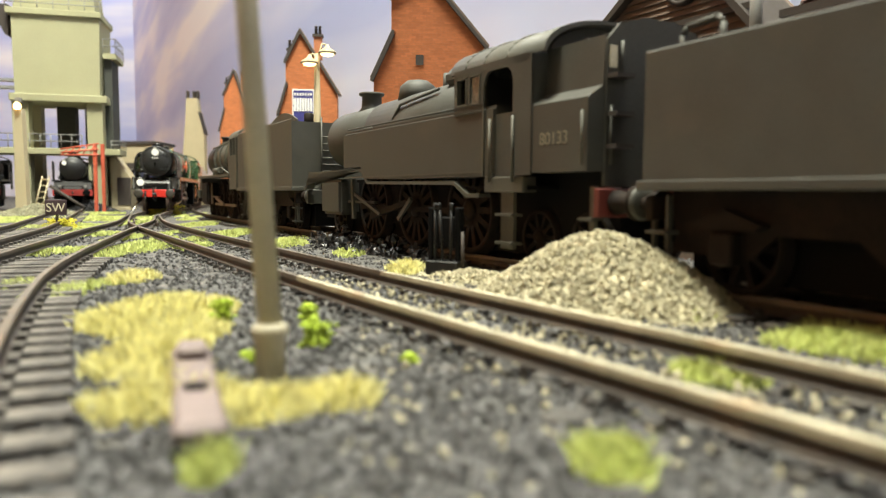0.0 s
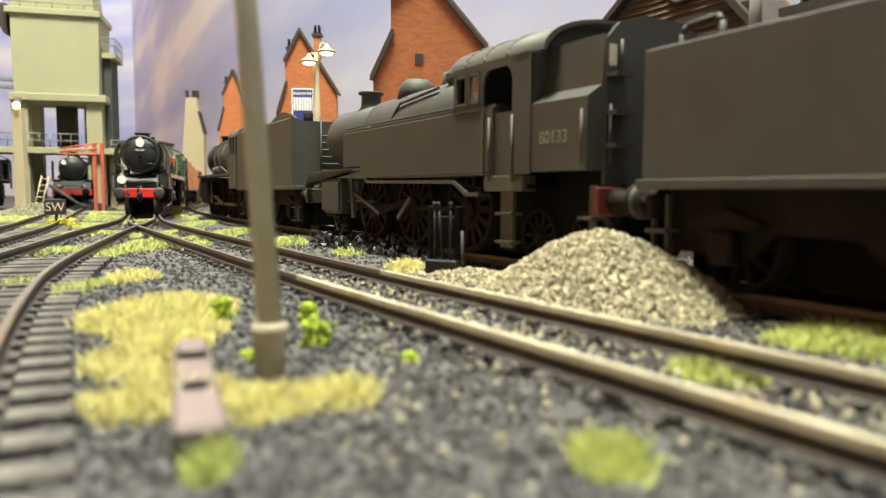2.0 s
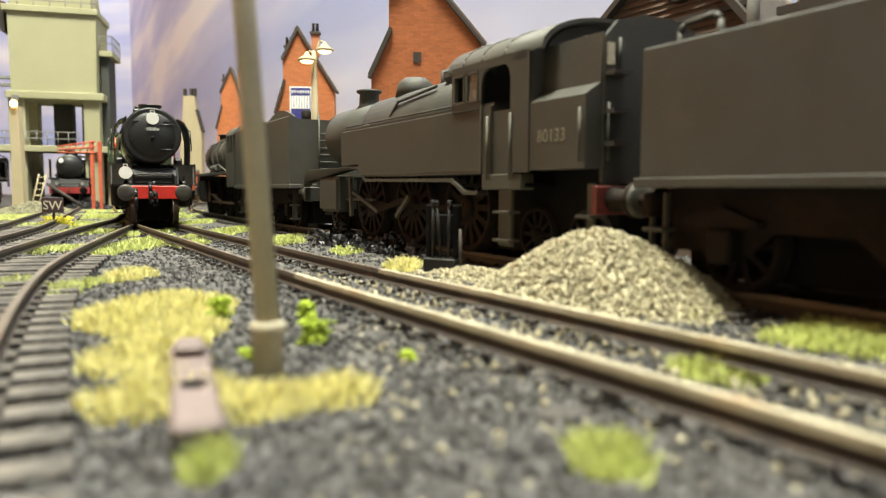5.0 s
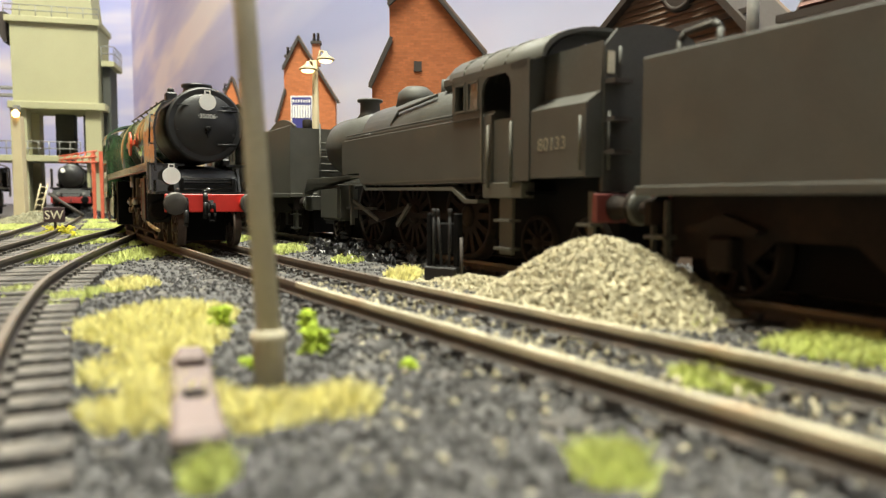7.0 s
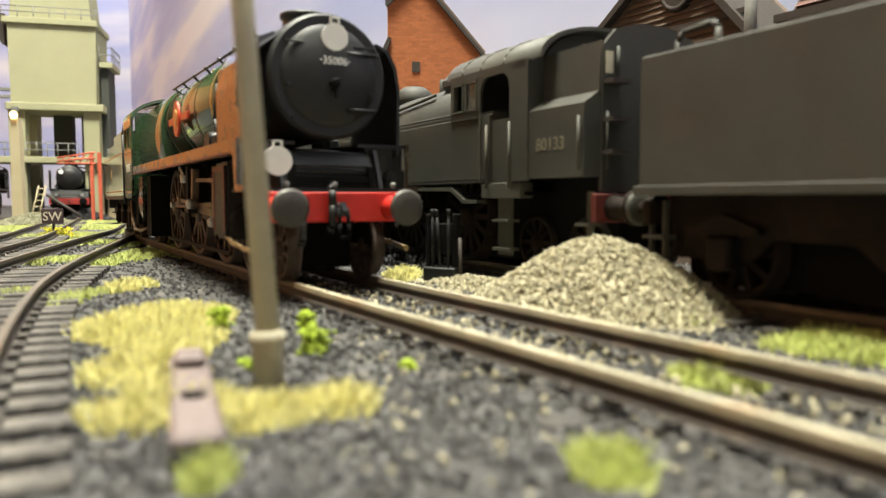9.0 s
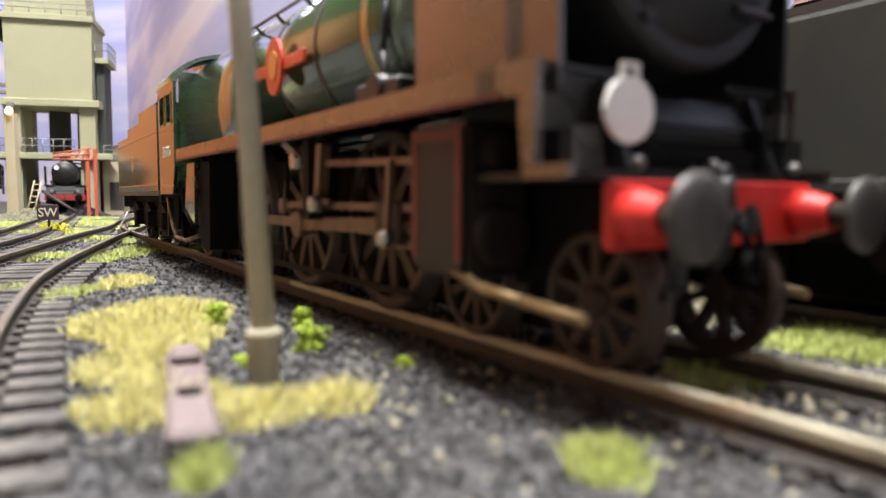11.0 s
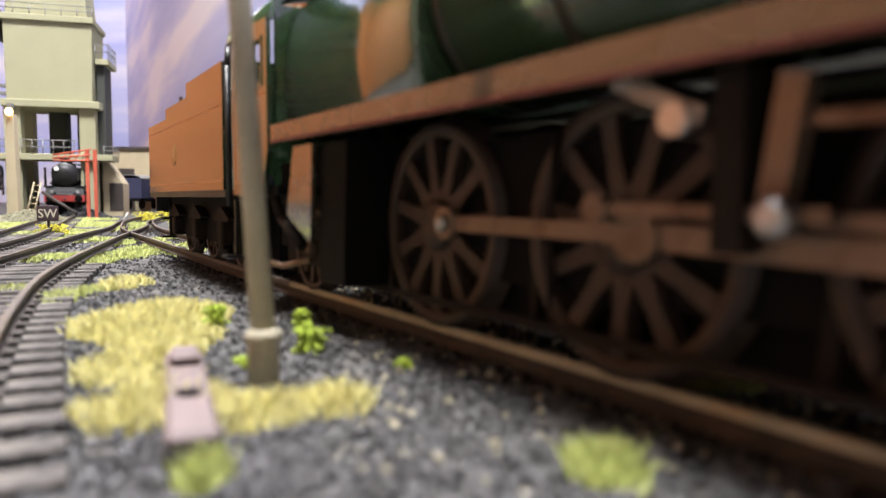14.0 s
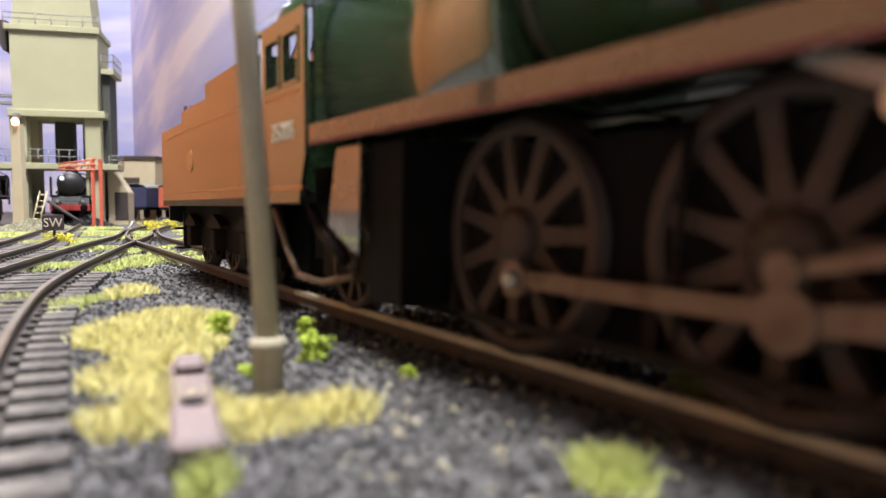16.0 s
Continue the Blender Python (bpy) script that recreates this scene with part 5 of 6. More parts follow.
def goods_tender(m, label, mats=(GREY, BROWN), height=39.0):
    """A flat-sided tender; x from the leading end 0 back to -92."""
    body, under = mats
    t = thing("locomotive_tender", m, label, "tender", "stabled tenders")
    for s in (-1, 1):
        bm = B(); prism(bm, [(s * 17.2, 17.8), (s * 17.2, height - 0.3), (s * 16.9, height), (s * 16.6, height), (s * 16.4, height - 0.3), (s * 16.4, 17.8)], "x", -92, 0); part("tender_side", bm, body, t)
        bm = B(); box(bm, -93, 1, s * 12 - 5.8, s * 12 + 5.8, 16.2, 17.8, bevel=0.15); part("footplate", bm, body, t)
        bm = B(); prism(bm, [(-90, 6), (-74, 6), (-70, 9.5), (-58, 9.5), (-54, 6), (-38, 6), (-34, 9.5), (-22, 9.5), (-18, 6), (-3, 6), (-2, 16.4), (-91, 16.4)], "y", s * 11.8 - 0.4, s * 11.8 + 0.4); part("frame", bm, under, t)
        for x in (-14, -46, -78):
            bm = B(); box(bm, x - 2.2, x + 2.2, s * 13.2 - 1.5, s * 13.2 + 1.5, 4.6, 9.8, bevel=0.4); ab = part("axlebox", bm, under, t)
            bm = B(); prism(bm, [(x - 7, 11), (x, 13.4), (x + 7, 11), (x + 6, 10.2), (x - 6, 10.2)], "y", s * 13.4 - 0.9, s * 13.4 + 0.9); part("leaf_spring", bm, under, ab)
        for x in (-90, -2):
            bm = B(); box(bm, x - 1.8, x - 1.2, s * 14.5 - 0.5, s * 14.5 + 0.5, 3.5, 15.4); box(bm, x + 1.2, x + 1.8, s * 14.5 - 0.5, s * 14.5 + 0.5, 3.5, 15.4)
            for z in (3.5, 9):
                box(bm, x - 2.2, x + 2.2, s * 14.5 - 1.6, s * 14.5 + 1.6, z, z + 0.6)
            part("step", bm, GREY, t)
    for x in (-92, -0.8):
        bm = B(); box(bm, x, x + 0.8, -16.4, 16.4, 17, height - 1); part("end_plate", bm, body, t)
        bm = B(); box(bm, x - 0.4, x + 1.2, -16, 16, 11.2, 15.4, bevel=0.2); part("end_beam", bm, under, t)
    buffers(t, -92.4, -1, BROWN, under); buffers(t, 0.4, 1, BROWN, under)
    for x in (0.9, -93):
        bm = B()
        for y in (-5, 5):
            rod(bm, (x, y, 17), (x, y, height + 1), 0.4, 6)
        for k in range(8):
            rod(bm, (x, -5, 18.5 + 2.8 * k), (x, 5, 18.5 + 2.8 * k), 0.35, 6)
        part("ladder", bm, GREY_LIGHT, t)
    bm = B(); pipe(bm, [(-3, 12, height - 1), (-3, 12, height + 2.6), (-4, 12, height + 3.8), (-10, 12, height + 4.2), (-11, 12, height + 3.2), (-11, 12, height - 1)], 0.55, 8); part("lifting_loop", bm, GREY, t)
    bm = B(); box(bm, -91, -2, -16, 16, height - 4, height - 3.4); part("tank_top", bm, under, t)
    bm = B(); prism(bm, [(-70, height - 4), (-4, height - 4), (-10, height + 1), (-40, height + 2.4), (-64, height)], "y", -11, 11); part("coal_load", bm, COAL, t)
    # underframe reaches low so that the space between the wheels stays dark
    bm = B(); box(bm, -90, -2, -6.8, 6.8, 1.6, 17); part("underframe", bm, SOOT, t)
    if height > 40:
        # curved coal plates that stand above the side sheets
        for y in (-13.5, 13.5):
            bm = B(); prism(bm, [(-88 + 40 * k / 12, height - 1 + 5.2 * math.sin(math.pi * (0.08 + 0.84 * k / 12))) for k in range(13)] + [(-48, height - 2), (-88, height - 2)], "y", y - 0.4, y + 0.4); part("coal_plate", bm, body, t)
        bm = B(); lathe(bm, "z", (-86, 8, 0), [(height - 4, 2.0), (height + 2.6, 2.0), (height + 3.2, 1.2)], 12); part("filler_cap", bm, under, t)
    plain_wheels(t, (-14, -46, -78), 7.2, TRAIL_WHEEL_DARK)
    return t


TRAIL_WHEEL_DARK = wheel_mesh(7.2, 10, BROWN, 2.4)


def tank_engine(m):
    """A large side-tank engine; x from the front beam 0 back to the bunker beam at -165."""
    e = thing("tank_locomotive", m, "weathered black side-tank steam locomotive stabled on the siding", "locomotive")
    bm = B(); box(bm, -165, -163.6, -16, 16, 11.2, 16.6, bevel=0.2); part("rear_beam", bm, RED_DULL, e, "faded red buffer beam")
    bm = B(); box(bm, -1.4, 0, -16, 16, 11.2, 16.6, bevel=0.2); part("front_beam", bm, GREY, e)
    buffers(e, -165, -1, GREY, BROWN); buffers(e, 0, 1, GREY, BLACK); hook(e, 0, 1); hook(e, -165, -1)
    bm = B(); box(bm, -163, -2, -8.4, -7.4, 6, 20); box(bm, -163, -2, 7.4, 8.4, 6, 20); box(bm, -160, -4, -7.4, 7.4, 13, 19); part("frames", bm, SOOT, e)
    # added black filling, hides lit ground behind the wheels
    bm = B(); box(bm, -158, -10, -6.8, 6.8, 1.6, 13); part("frame_stretcher", bm, SOOT, e)
    bm = B(); lathe(bm, "x", (0, 0, 35), [(-44, 10.6), (-9, 10.6), (-8.2, 10.2), (-8.2, 8.6), (-7, 7), (-6.2, 3), (-6.0, 0.6)], 40); part("smokebox", bm, GREY, e)
    bm = B(); lathe(bm, "x", (0, 0, 35.4), [(-116, 11.8), (-44, 10.8)], 40); part("boiler", bm, GREY, e)
    bm = B(); lathe(bm, "z", (-26, 0, 0), [(44, 5.2), (46, 3.7), (50, 3.5), (50.4, 4.6), (51.2, 4.6), (51.4, 3.4)], 24); part("chimney", bm, GREY, e)
    bm = B(); lathe(bm, "z", (-62, 0, 0), [(44, 6.5), (49, 5.6), (50.8, 3.5), (51, 0.5)], 24); part("dome", bm, GREY, e)
    bm = B(); box(bm, -118, -92, -8, 8, 44, 49.6, bevel=2.0); part("firebox_top", bm, GREY, e)
    bm = B(); lathe(bm, "z", (-84, 2, 0), [(44, 1.2), (50, 1.0)], 10); lathe(bm, "z", (-84, -2, 0), [(44, 1.2), (50, 1.0)], 10); part("safety_valves", bm, GREY, e)
    for s in (-1, 1):
        y = s * 17.2
        # side tank: cut away below at the front
        bm = B(); prism(bm, [(-131.5, 19.4), (-90, 19.4), (-60, 19.8), (-56, 23.6), (-42, 23.6), (-42, 35.2), (-131.5, 35.2)], "y", s * 13 - 4.2, s * 13 + 4.2)
        bmesh.ops.bevel(bm, geom=[g for g in bm.edges if abs(g.verts[0].co.z - 35.2) < 0.1 and abs(g.verts[1].co.z - 35.2) < 0.1 and abs(g.verts[0].co.y - g.verts[1].co.y) < 0.1], offset=0.9, segments=3, affect="EDGES")
        tank = part("side_tank", bm, GREY, e)
        bm = B(); rod(bm, (-118, s * 16.2, 36), (-44, s * 16.2, 36), 0.3, 6); part("tank_handrail", bm, GREY, tank)
        bm = B(); lathe(bm, "z", (-50, s * 12, 0), [(34.6, 1.8), (36.6, 1.8), (37, 1.2)], 12); part("filler", bm, GREY, tank)
        # running plate: low behind, swept up over the cylinders
        bm = B(); prism(bm, [(-126, 14.6), (-120, 14.6), (-114, 17.6), (-61, 18.2), (-56, 22.2), (-6, 22.2), (-3.5, 17), (-1.4, 16.6), (-1.4, 17.6), (-4, 18.2), (-6.4, 23.0), (-56.6, 23.0), (-61.6, 19.0), (-114.5, 18.5), (-120.5, 15.5), (-126, 15.5)], "y", s * 15.6 - 1.6, s * 15.6 + 1.6); part("running_plate", bm, GREY_LIGHT, e)
        # cab side around the doorway
        bm = B()
        box(bm, -128, -115, y - 0.35, y + 0.35, 34.0, 35.8); box(bm, -128, -126.8, y - 0.35, y + 0.35, 34, 43.4); box(bm, -122, -121, y - 0.35, y + 0.35, 34, 43.4); box(bm, -116.2, -115, y - 0.35, y + 0.35, 34, 43.4)
        box(bm, -145, -115, y - 0.35, y + 0.35, 42.6, 44.4); box(bm, -146, -139.5, y - 0.35, y + 0.35, 19.4, 44)
        cabside = part("cab_side", bm, GREY, e)
        bm = B(); box(bm, -139.5, -131.4, y - s * 1.0 - 0.3, y - s * 1.0 + 0.3, 19, 33); part("cab_door", bm, GREY, cabside)
        for x in (-139.9, -131):
            bm = B(); rod(bm, (x, y + s * 0.6, 18), (x, y + s * 0.6, 32), 0.35, 6); part("door_handrail", bm, GREY_LIGHT, cabside)
        for a, b in ((-126.8, -122), (-121, -116.2)):
            bm = B()
            for q in ((a, a + 0.4, 35.8, 42.6), (b - 0.4, b, 35.8, 42.6), (a, b, 35.8, 36.3), (a, b, 42.1, 42.6)):
                box(bm, q[0], q[1], y - 0.6, y + 0.6, q[2], q[3])
            frame_part = part("window_frame", bm, GREY_LIGHT, cabside)
            if a < -125:
                bm = B(); box(bm, a + 0.4, b - 0.4, y - 0.15, y + 0.15, 36.3, 42.1); part("pane", bm, REFLECTION_PANE, frame_part, "closed sliding pane with its reflection painted pale grey")
        # rounded upper corners of the doorway, and a beading line along the tank
        for x0, d in ((-139.5, 1), (-128, -1)):
            bm = B(); prism(bm, [(x0, 42.7), (x0, 39.6), (x0 + d * 0.7, 41.4), (x0 + d * 1.6, 42.2), (x0 + d * 2.8, 42.7)], "y", y - 0.34, y + 0.34); part("corner_gusset", bm, GREY, cabside)
        bm = B(); box(bm, -128.3, -127.7, y - 0.5, y + 0.5, 19.6, 35); part("beading", bm, GREY_LIGHT, cabside)
        bm = B(); box(bm, -131, -43, y - 0.06, y + 0.06, 20.2, 20.6); part("beading", bm, GREY_LIGHT, tank)
        # bunker: wide below, set in above
        bm = B(); prism(bm, [(s * 17.2, 19.8), (s * 17.2, 33.4), (s * 13.6, 35.8), (s * 12.6, 35.4), (s * 12.6, 19.8)], "x", -163, -146); bk = part("bunker_side", bm, GREY, e)
        letters("80133", 3.6, FADED, bk, pose(-153 * MM, (y + s * 0.05) * MM, 25.2 * MM, 90, 0, 0 if s < 0 else 180), 0.05)
        bm = B(); prism(bm, [(s * 13.8, 34.4), (s * 13.2, 45.0), (s * 12.6, 45.0), (s * 13.0, 34.4)], "x", -163, -146); part("bunker_top", bm, GREY, e)
        bm = B(); box(bm, -146, -145, s * 15 - 2.4, s * 15 + 2.4, 34, 44.4); part("cab_back", bm, GREY, e)
        # steps, cylinder, gear
        bm = B(); box(bm, -143, -128, s * 15.4 - 1.8, s * 15.4 + 1.8, 15.8, 19.2, bevel=0.2); box(bm, -138.4, -133.6, s * 15.8 - 0.4, s * 15.8 + 0.4, 3.4, 15.8)
        for z in (4.4, 10.6):
            box(bm, -139.2, -133, s * 16.4 - 2.0, s * 16.4 + 1.0, z, z + 0.6)
        part("cab_step", bm, GREY_LIGHT, e)
        bm = B(); box(bm, -163, -161.5, s * 14.6 - 0.4, s * 14.6 + 0.4, 5, 17)
        for z in (5, 10.5):
            box(bm, -164, -160, s * 15.6 - 2, s * 15.6 + 1, z, z + 0.6)
        part("bunker_step", bm, GREY_LIGHT, e)
        bm = B(); prism(bm, [(-38, 8), (-20, 8), (-20, 20), (-38, 20)], "y", s * 13.4 - 3.8, s * 13.4 + 3.8)
        bmesh.ops.bevel(bm, geom=bm.edges[:], offset=1.0, segments=2, affect="EDGES"); part("cylinder", bm, GREY, e)
        bm = B(); bar(bm, (-38, s * 13.4, 12.5), (-60, s * 13.4, 12.5), 0.8, 1.6); part("slide_bar", bm, GREY_LIGHT, e)
        bm = B(); bar(bm, (-44, s * 14.4, 7), (-43, s * 14.4, 20), 1.6, 1.0); part("combination_lever", bm, GREY_LIGHT, e)
        bm = B(); bar(bm, (-58, s * 14.4, 8), (-84, s * 14.4, 13), 1.6, 0.9); part("connecting_rod", bm, BROWN, e)
        bm = B(); bar(bm, (-48, s * 13.2, 11), (-108, s * 13.2, 11), 1.4, 0.8); part("coupling_rod", bm, BROWN, e)
        bm = B(); bar(bm, (-46, s * 14.8, 15), (-66, s * 14.8, 9), 1.0, 0.8); part("eccentric_rod", bm, GREY_LIGHT, e)
        bm = B()
        for i in range(15):
            for z in (34.2, 43.2):
                lathe(bm, "y", (-115.5 - i * 0.95, 0, z), [(y - 0.45, 0.16), (y + 0.45, 0.16)], 5)
        tagged(part("rivets", bm, GREY_LIGHT, cabside), kind="stuff")
        bm = B(); rod(bm, (-162.2, y + s * 0.7, 21), (-162.2, y + s * 0.7, 31), 0.3, 6); part("bunker_handrail", bm, GREY_LIGHT, bk)
        bm = B(); bar(bm, (-88, s * 15.4, 14), (-80, s * 15.4, 8), 1.2, 0.8); part("lifting_link", bm, GREY_LIGHT, e)
        bm = B(); pipe(bm, [(-92, s * 9, 44), (-70, s * 10, 42), (-66, s * 10.6, 38)], 0.45); part("feed_pipe", bm, GREY, e)
    # cab roof and rear
    bm = B(); tube_arc(bm, -150, -113, 17.4, 43.8, 44.2, 51.4); part("cab_roof", bm, GREY_LIGHT, e)
    bm = B()
    arc = [(13.2 * math.cos(a), 43.6 + 7 * math.sin(a)) for a in [math.pi * i / 16 for i in range(17)]]
    prism(bm, arc + [(-13.2, 34), (13.2, 34)], "x", -146, -145); part("cab_rear_plate", bm, GREY, e)
    bm = B(); prism(bm, [(13.2, 17), (13.2, 44), (10, 47.4), (4, 49), (-4, 49), (-10, 47.4), (-13.2, 44), (-13.2, 17)], "x", -163.4, -162.6); rear = part("bunker_rear", bm, GREY, e)
    bm = B(); rod(bm, (-164, 12.4, 21), (-164, 12.4, 32), 0.35, 6); rod(bm, (-164, -12.4, 21), (-164, -12.4, 32), 0.35, 6); rod(bm, (-164, 10, 38), (-164, 10, 44), 0.35, 6); part("rear_handrail", bm, GREY, rear)
    for z in (24, 30, 37):
        bm = B(); box(bm, -166, -163.4, 8.5, 13, z, z + 0.8); part("rear_step", bm, BARGE, rear)
    bm = B(); box(bm, -163.75, -163.4, 11, 12.6, 39, 43); part("lamp_board", bm, CREAM, rear)
    bm = B()
    for x in (-120, -128, -137):
        bm2 = B(); pipe(bm2, [(x, 17.4 * math.cos(a), 44.2 + 7.25 * math.sin(a)) for a in [math.pi * i / 14 for i in range(15)]], 0.25, 5); part("roof_rib", bm2, GREY_LIGHT, e)
    prism(bm, [(-160, 38), (-148, 38), (-149, 44), (-155, 46), (-160, 43)], "y", -11, 11); part("bunker_coal", bm, COAL, e)
    bm = B(); box(bm, -114, -113, -16.4, 16.4, 34, 46); part("cab_front", bm, GREY, e)
    bm = B(); box(bm, -144, -114, -16, 16, 16.4, 17.2); part("cab_floor", bm, SOOT, e)
    plain_wheels(e, (-50, -80, -110), 11.3, W_BIG); plain_wheels(e, (-20,), 6.0, W_SMALL); plain_wheels(e, (-139, -156), 6.0, W_SMALL)
    return e


def mixed_engine(m, label, body=GREY, disc=False):
    """A two-cylinder mixed-traffic tender engine; x from the front beam 0 back to the cab at -132."""
    e = thing("steam_locomotive", m, label, "locomotive", "stabled locomotives")
    bm = B(); box(bm, -1.4, 0, -16.5, 16.5, 11.2, 16.8, bevel=0.2); part("buffer_beam", bm, RED_DULL_BEAM if body is BLACK else body, e)
    buffers(e, 0, 1, SOOT, body); hook(e, 0, 1)
    bm = B(); box(bm, -130, -1.4, -8.4, -7.4, 6, 20); box(bm, -130, -1.4, 7.4, 8.4, 6, 20); box(bm, -128, -4, -7.4, 7.4, 14, 20); part("frames", bm, SOOT, e)
    # added black filling for the shade between the wheels
    bm = B(); box(bm, -126, -12, -6.8, 6.8, 1.6, 14); part("frame_stretcher", bm, SOOT, e)
    bm = B(); prism(bm, [(-14, 16.8), (-1.4, 16.8), (-1.4, 17.4), (-10, 24.5), (-14, 24.5)], "y", -15.5, 15.5); part("front_platform", bm, body, e)
    bm = B(); lathe(bm, "x", (0, 0, 36), [(-38, 11.0), (-10, 11.0), (-9.2, 10.6), (-9.2, 9.2), (-7.8, 7.4), (-6.8, 3.4), (-6.5, 0.8)], 40); part("smokebox", bm, BLACK, e)
    bm = B(); lathe(bm, "x", (0, 0, 36.4), [(-104, 12.2), (-38, 11.1)], 40); part("boiler", bm, body, e)
    bm = B()
    for x in (-40, -58, -76, -94):
        lathe(bm, "x", (0, 0, 36.3), [(x - 0.6, 12.35), (x + 0.6, 12.3)], 40)
    part("boiler_bands", bm, body, e)
    bm = B(); lathe(bm, "z", (-24, 0, 0), [(45.5, 5.2), (47, 3.8), (50.4, 3.6), (50.8, 4.6), (51.6, 4.6), (51.8, 3.4)], 24); part("chimney", bm, BLACK, e)
    bm = B(); lathe(bm, "z", (-62, 0, 0), [(46.5, 5.8), (49.6, 5.0), (51.2, 2.6), (51.3, 0.6)], 20); part("dome", bm, body, e)
    bm = B(); box(bm, -116, -100, -15.5, 15.5, 24, 44, bevel=3); part("firebox", bm, body, e)
    for s in (-1, 1):
        bm = B(); box(bm, -112, -8, s * 13 - 4.2, s * 13 + 4.2, 24.2, 25.6); part("running_plate", bm, body, e)
        bm = B(); prism(bm, [(-42, 7.6), (-22, 7.6), (-22, 21.5), (-42, 21.5)], "y", s * 13.2 - 4, s * 13.2 + 4)
        bmesh.ops.bevel(bm, geom=bm.edges[:], offset=1.0, segments=2, affect="EDGES"); part("cylinder", bm, BROWN, e)
        bm = B(); bar(bm, (-42, s * 13.4, 12.5), (-64, s * 13.4, 12.5), 0.8, 1.6); part("slide_bar", bm, RODS, e)
        bm = B(); bar(bm, (-56, s * 14.2, 12), (-82, s * 14.2, 8), 1.6, 0.9); part("connecting_rod", bm, RODS, e)
        bm = B(); bar(bm, (-50, s * 13.2, 8), (-112, s * 13.2, 8), 1.4, 0.8); part("coupling_rod", bm, RODS, e)
        bm = B(); bar(bm, (-46, s * 14.6, 8), (-45, s * 14.6, 21), 1.4, 0.9); part("combination_lever", bm, RODS, e)
        bm = B(); rod(bm, (-104, s * 9.0, 45.2), (-14, s * 8.2, 44.4), 0.35, 6); part("boiler_handrail", bm, body, e)
        bm = B(); pipe(bm, [(-90, s * 12.6, 26), (-70, s * 13, 30), (-40, s * 12.2, 30), (-36, s * 12, 25)], 0.5); part("feed_pipe", bm, body, e)
        bm = B(); lathe(bm, "x", (0, s * 13, 28.4), [(-66, 1.7), (-48, 1.7)], 12); part("air_reservoir", bm, body, e)
        bm = B(); box(bm, -132, -114, s * 16.6 - 0.4, s * 16.6 + 0.4, 17, 35); box(bm, -132, -130, s * 16.6 - 0.4, s * 16.6 + 0.4, 35, 44); box(bm, -123.6, -122.4, s * 16.6 - 0.4, s * 16.6 + 0.4, 35, 44); box(bm, -116, -114, s * 16.6 - 0.4, s * 16.6 + 0.4, 35, 44); part("cab_side", bm, body, e)
        bm = B(); box(bm, -30, -9, s * 16.3 - 0.3, s * 16.3 + 0.3, 26, 42.5) if disc else bar(bm, (-12, s * 13, 17), (-5, s * 13, 24), 1.4, 3); part("smoke_deflector" if disc else "front_step", bm, body, e)
        bm = B(); lathe(bm, "x", (0, s * 10.5, 20), [(-3, 1.3), (-1.2, 1.3)], 12); part("front_lamp", bm, LEAD if disc else body, e)
    bm = B(); tube_arc(bm, -136, -113, 16.8, 43.8, 44.2, 50.8); part("cab_roof", bm, body, e)
    bm = B(); box(bm, -115, -114, -16, 16, 22, 46); part("cab_front", bm, body, e)
    if disc:
        lamp_disc(e, -7.2, -6.5, 41, 2.0)
    plain_wheels(e, (-52, -80, -110), 11.3, W_BIG); plain_wheels(e, (-14, -34), 6.0, W_SMALL)
    return e


def on_siding(px, py, extra=0.0):
    """The siding's length at the plan point nearest to (px, py)."""
    return float(SIDING.l[np.argmin(np.hypot(SIDING.c[:, 0] - px, SIDING.c[:, 1] - py))]) + extra


# the siding runs away from the camera: engines on it face away
S_TANK = on_siding(41, 140)
p0, p1 = SIDING(S_TANK), SIDING(S_TANK + 163)
ang = math.degrees(math.atan2(p1[1] - p0[1], p1[0] - p0[0]))
tank_engine(at(p1[0], p1[1], RAIL, ang))


def straight(line, s_front, s_rear, length):
    a, b = line(s_front), line(s_rear)
    d = (a - b) / np.linalg.norm(a - b)
    return at(a[0], a[1], RAIL, math.degrees(math.atan2(d[1], d[0])))


goods_tender(straight(SIDING, S_TANK - 14.5, S_TANK - 106, 92), "weathered black high-sided tender on the siding")
S_MID = on_siding(-48, 294)
goods_tender(straight(SIDING, S_MID + 92, S_MID, 92), "weathered dark grey tender of a mixed-traffic engine", mats=(GREY_LIGHT, BROWN), height=45)
mixed_engine(straight(SIDING, S_MID + 96 + 133, S_MID + 96, 133), "weathered grey-black mixed-traffic locomotive facing away", GREY_LIGHT)


def facing(x, y, tx, ty):
    return at(x, y, RAIL, math.degrees(math.atan2(ty - y, tx - x)))


mixed_engine(facing(-341, 650, -290, 540), "black mixed-traffic locomotive under the coaling tower, facing out", BLACK, disc=True)
mixed_engine(facing(-402, 610, -330, 470), "black locomotive with red beam beyond the lamp post", BLACK)


# ---- far wagons behind the yard ----
def van(x, y, rz, colour, label):
    w = thing("goods_van", at(x, y, RAIL, rz), label, "wagon", "far wagons")
    bm = B(); box(bm, -30, 30, -15, 15, 14, 40, bevel=0.4); part("body", bm, colour, w)
    bm = B(); tube_arc(bm, -31, 31, 15.6, 39.6, 40, 45); part("roof", bm, LEAD, w)
    bm = B(); box(bm, -31, 31, -13, 13, 10, 14); part("chassis", bm, SOOT, w)
    plain_wheels(w, (-17, 17), 6.0, W_SMALL)
    return w


van(-400, 960, 85, mat("navy_van", (0.03, 0.035, 0.08), 0.6), "dark blue-black goods van by the shed")
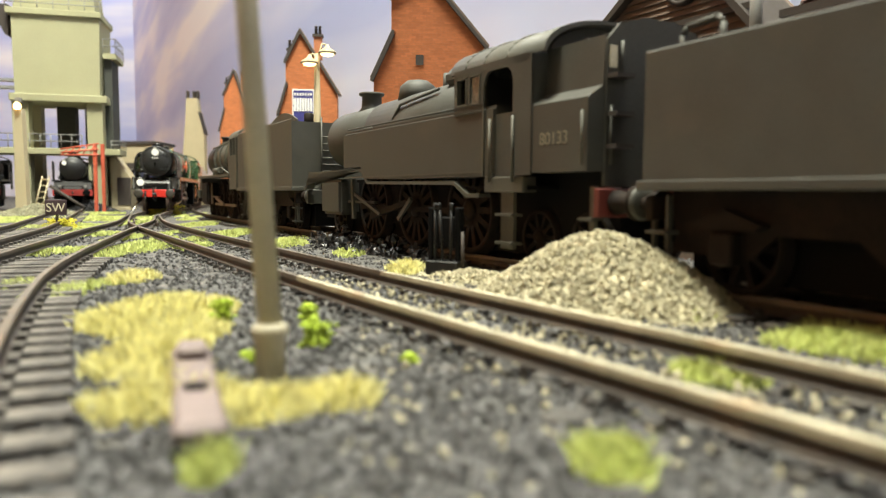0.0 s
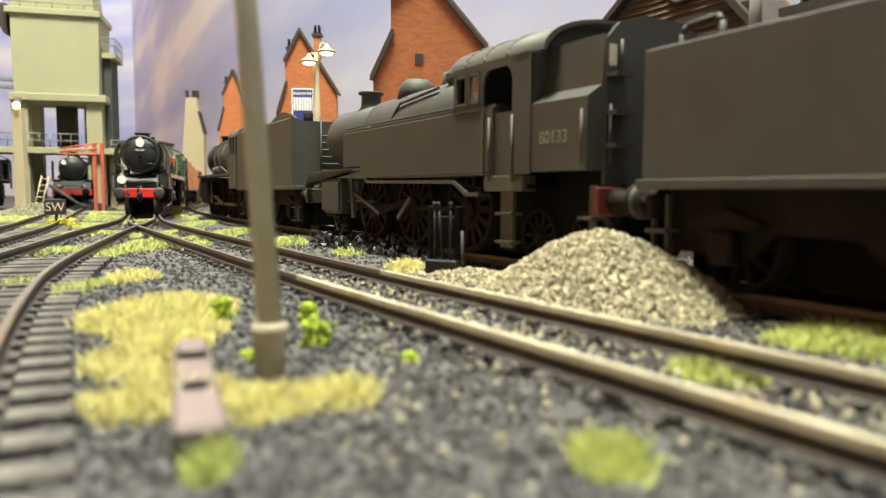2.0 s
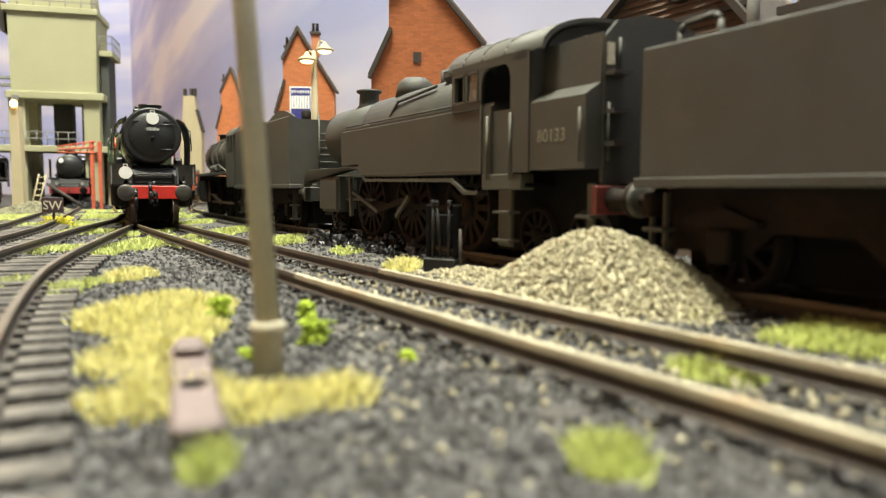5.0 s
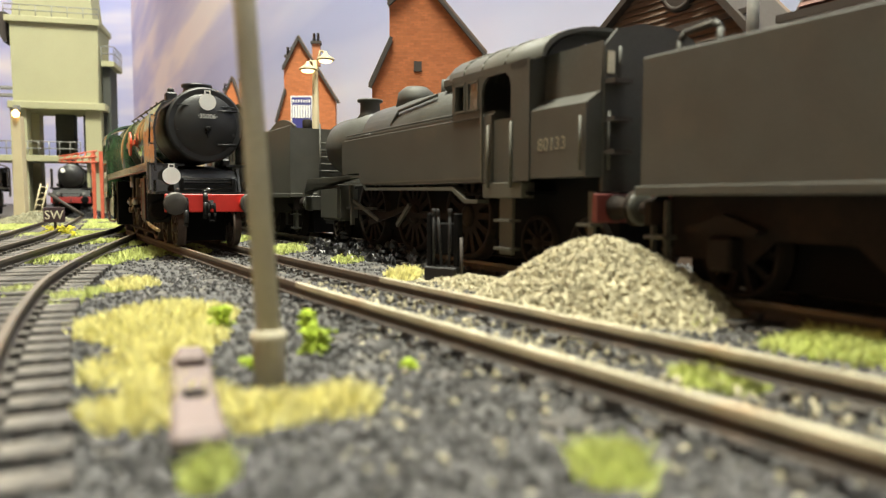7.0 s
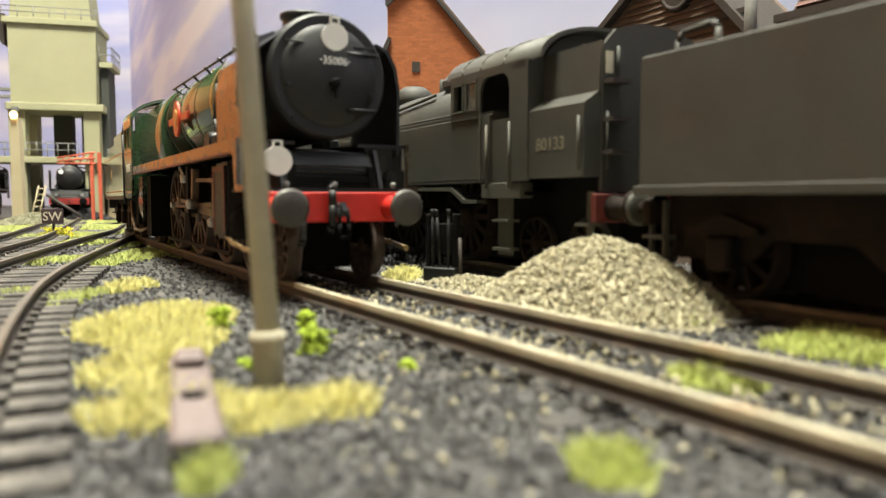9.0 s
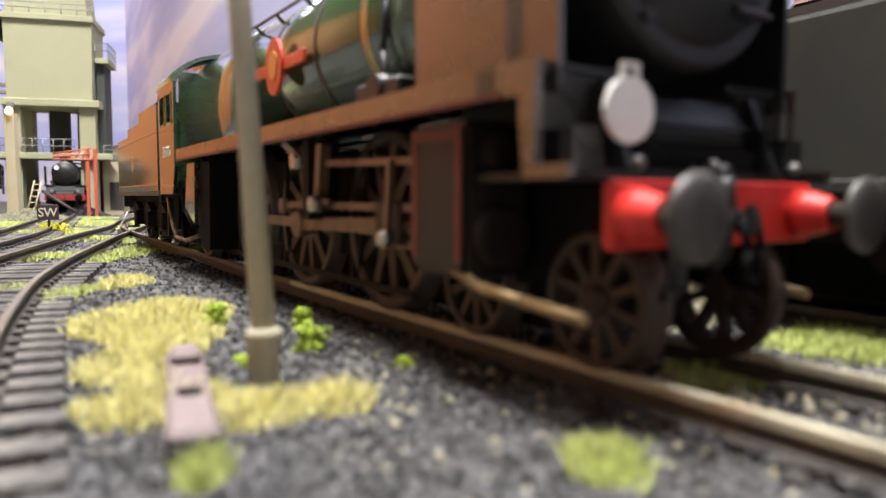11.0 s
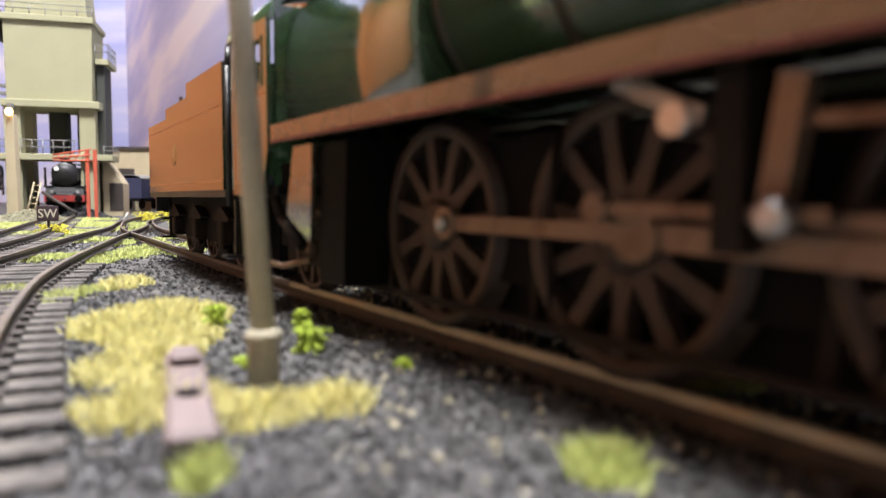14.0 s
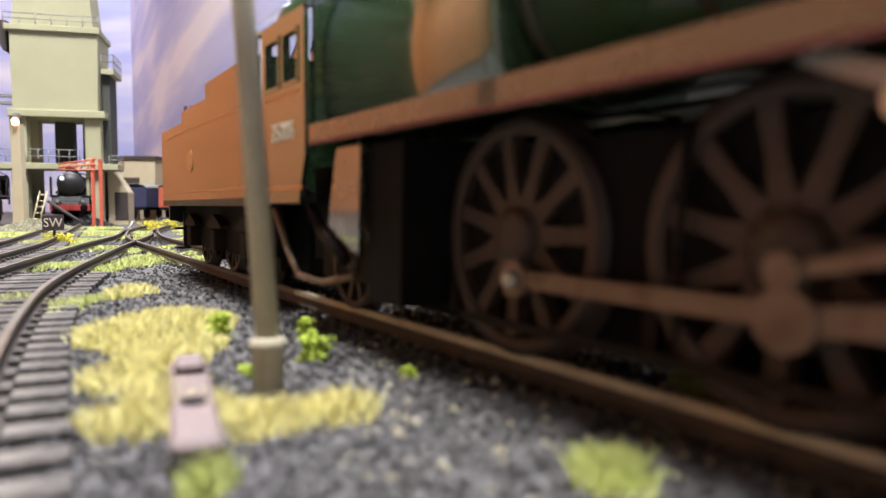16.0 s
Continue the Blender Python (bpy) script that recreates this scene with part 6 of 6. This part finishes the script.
van(-355, 960, 85, OXIDE, "orange-red goods van by the shed")


# ---- what moves: the express engine and its tender, their wheels and rods ----
# seconds and the distance still to go to the end of the line, at the front beam
RUN = [(0, 870), (0.5, 854), (1, 826), (1.5, 795), (2, 763), (2.5, 730), (3, 701), (3.5, 675), (4, 649), (4.5, 625), (5, 602), (5.5, 579), (6, 556), (6.5, 529), (7, 504), (7.5, 472), (8, 446), (8.5, 420), (9, 396), (9.5, 373.5), (10, 352), (10.5, 331), (11, 310.5), (11.5, 291), (12, 275), (12.5, 262.5), (13, 252.5), (13.5, 244), (14, 237), (14.5, 232.5), (15, 228.5), (15.5, 225.3), (16, 222.4)]
CRANK_AT_END = 63.0  # degrees of the near crank pin when the engine comes to rest


def run_at(t):
    return float(np.interp(t, [r[0] for r in RUN], [r[1] for r in RUN]))


def soft_run(t):
    """The run, smoothed over a third of a second."""
    return sum(run_at(min(16, max(0, t + d))) for d in (-0.2, -0.1, 0, 0.1, 0.2)) / 5


def engine_pose(s):
    a, b = MAIN(s + 25), MAIN(s + 140)
    d = (a - b) / np.linalg.norm(a - b)
    o = a + d * 25
    return at(o[0], o[1], RAIL, math.degrees(math.atan2(d[1], d[0])))


def tender_pose(s):
    a, b = MAIN(s + 170 + 15), MAIN(s + 170 + 75)
    d = (a - b) / np.linalg.norm(a - b)
    o = a + d * 15
    return at(o[0], o[1], RAIL, math.degrees(math.atan2(d[1], d[0])))


def motions():
    times = [i / 10 for i in range(161)]
    runs = [soft_run(t) for t in times]
    walk(engine, [(t, engine_pose(s)) for t, s in zip(times, runs)])
    walk(tender, [(t, tender_pose(s)) for t, s in zip(times, runs)])
    for ob, x, y, r, side in SPIN + TSPIN:
        rows = []
        for t, s in zip(times, runs):
            turn = math.degrees((runs[-1] - s) / r) + (CRANK_AT_END if r > 12 else 0)
            # rolling forward along +x turns the wheel about +y
            m = Matrix.Translation(Vector((x, y, r)) * MM) @ Matrix.Rotation(radians(turn), 4, "Y")
            if side > 0:
                m = m @ Matrix.Rotation(math.pi, 4, "Z")
            rows.append((t, m))
        walk(ob, rows)
    for kind, ob, side in RODSET:
        rows = []
        for t, s in zip(times, runs):
            a = radians(CRANK_AT_END) + (runs[-1] - s) / 12.35 + (math.pi / 2 if side > 0 else 0)
            # turning about +y carries a pin from +x towards -z
            dx, dz = THROW * math.cos(a), -THROW * math.sin(a)
            pin = Vector((-90 + SHIFT + dx, 0, 12.35 + dz))
            y = side * 11.2
            cross = Vector((pin.x + math.sqrt(34 ** 2 - (pin.z - 11.8) ** 2), 0, 11.8))
            tilt = math.degrees(math.atan2(cross.z - pin.z, cross.x - pin.x))
            if kind == "coupling":
                rows.append((t, pose(pin.x * MM, y * MM, pin.z * MM)))
            elif kind == "connecting":
                rows.append((t, pose(pin.x * MM, (y + side * 1.6) * MM, pin.z * MM, 0, -tilt, 0)))
            elif kind == "crosshead":
                rows.append((t, pose(cross.x * MM, side * 13 * MM, cross.z * MM)))
            else:
                ex, ez = -90 + SHIFT + dx * 0.45 - dz * 0.5, 12.35 + dz * 0.45 + dx * 0.5
                tilt = math.degrees(math.atan2(14.6 - ez, -72.5 + SHIFT - ex))
                rows.append((t, pose(ex * MM, side * 14.6 * MM, ez * MM, 0, -tilt, 0)))
        walk(ob, rows)


motions()
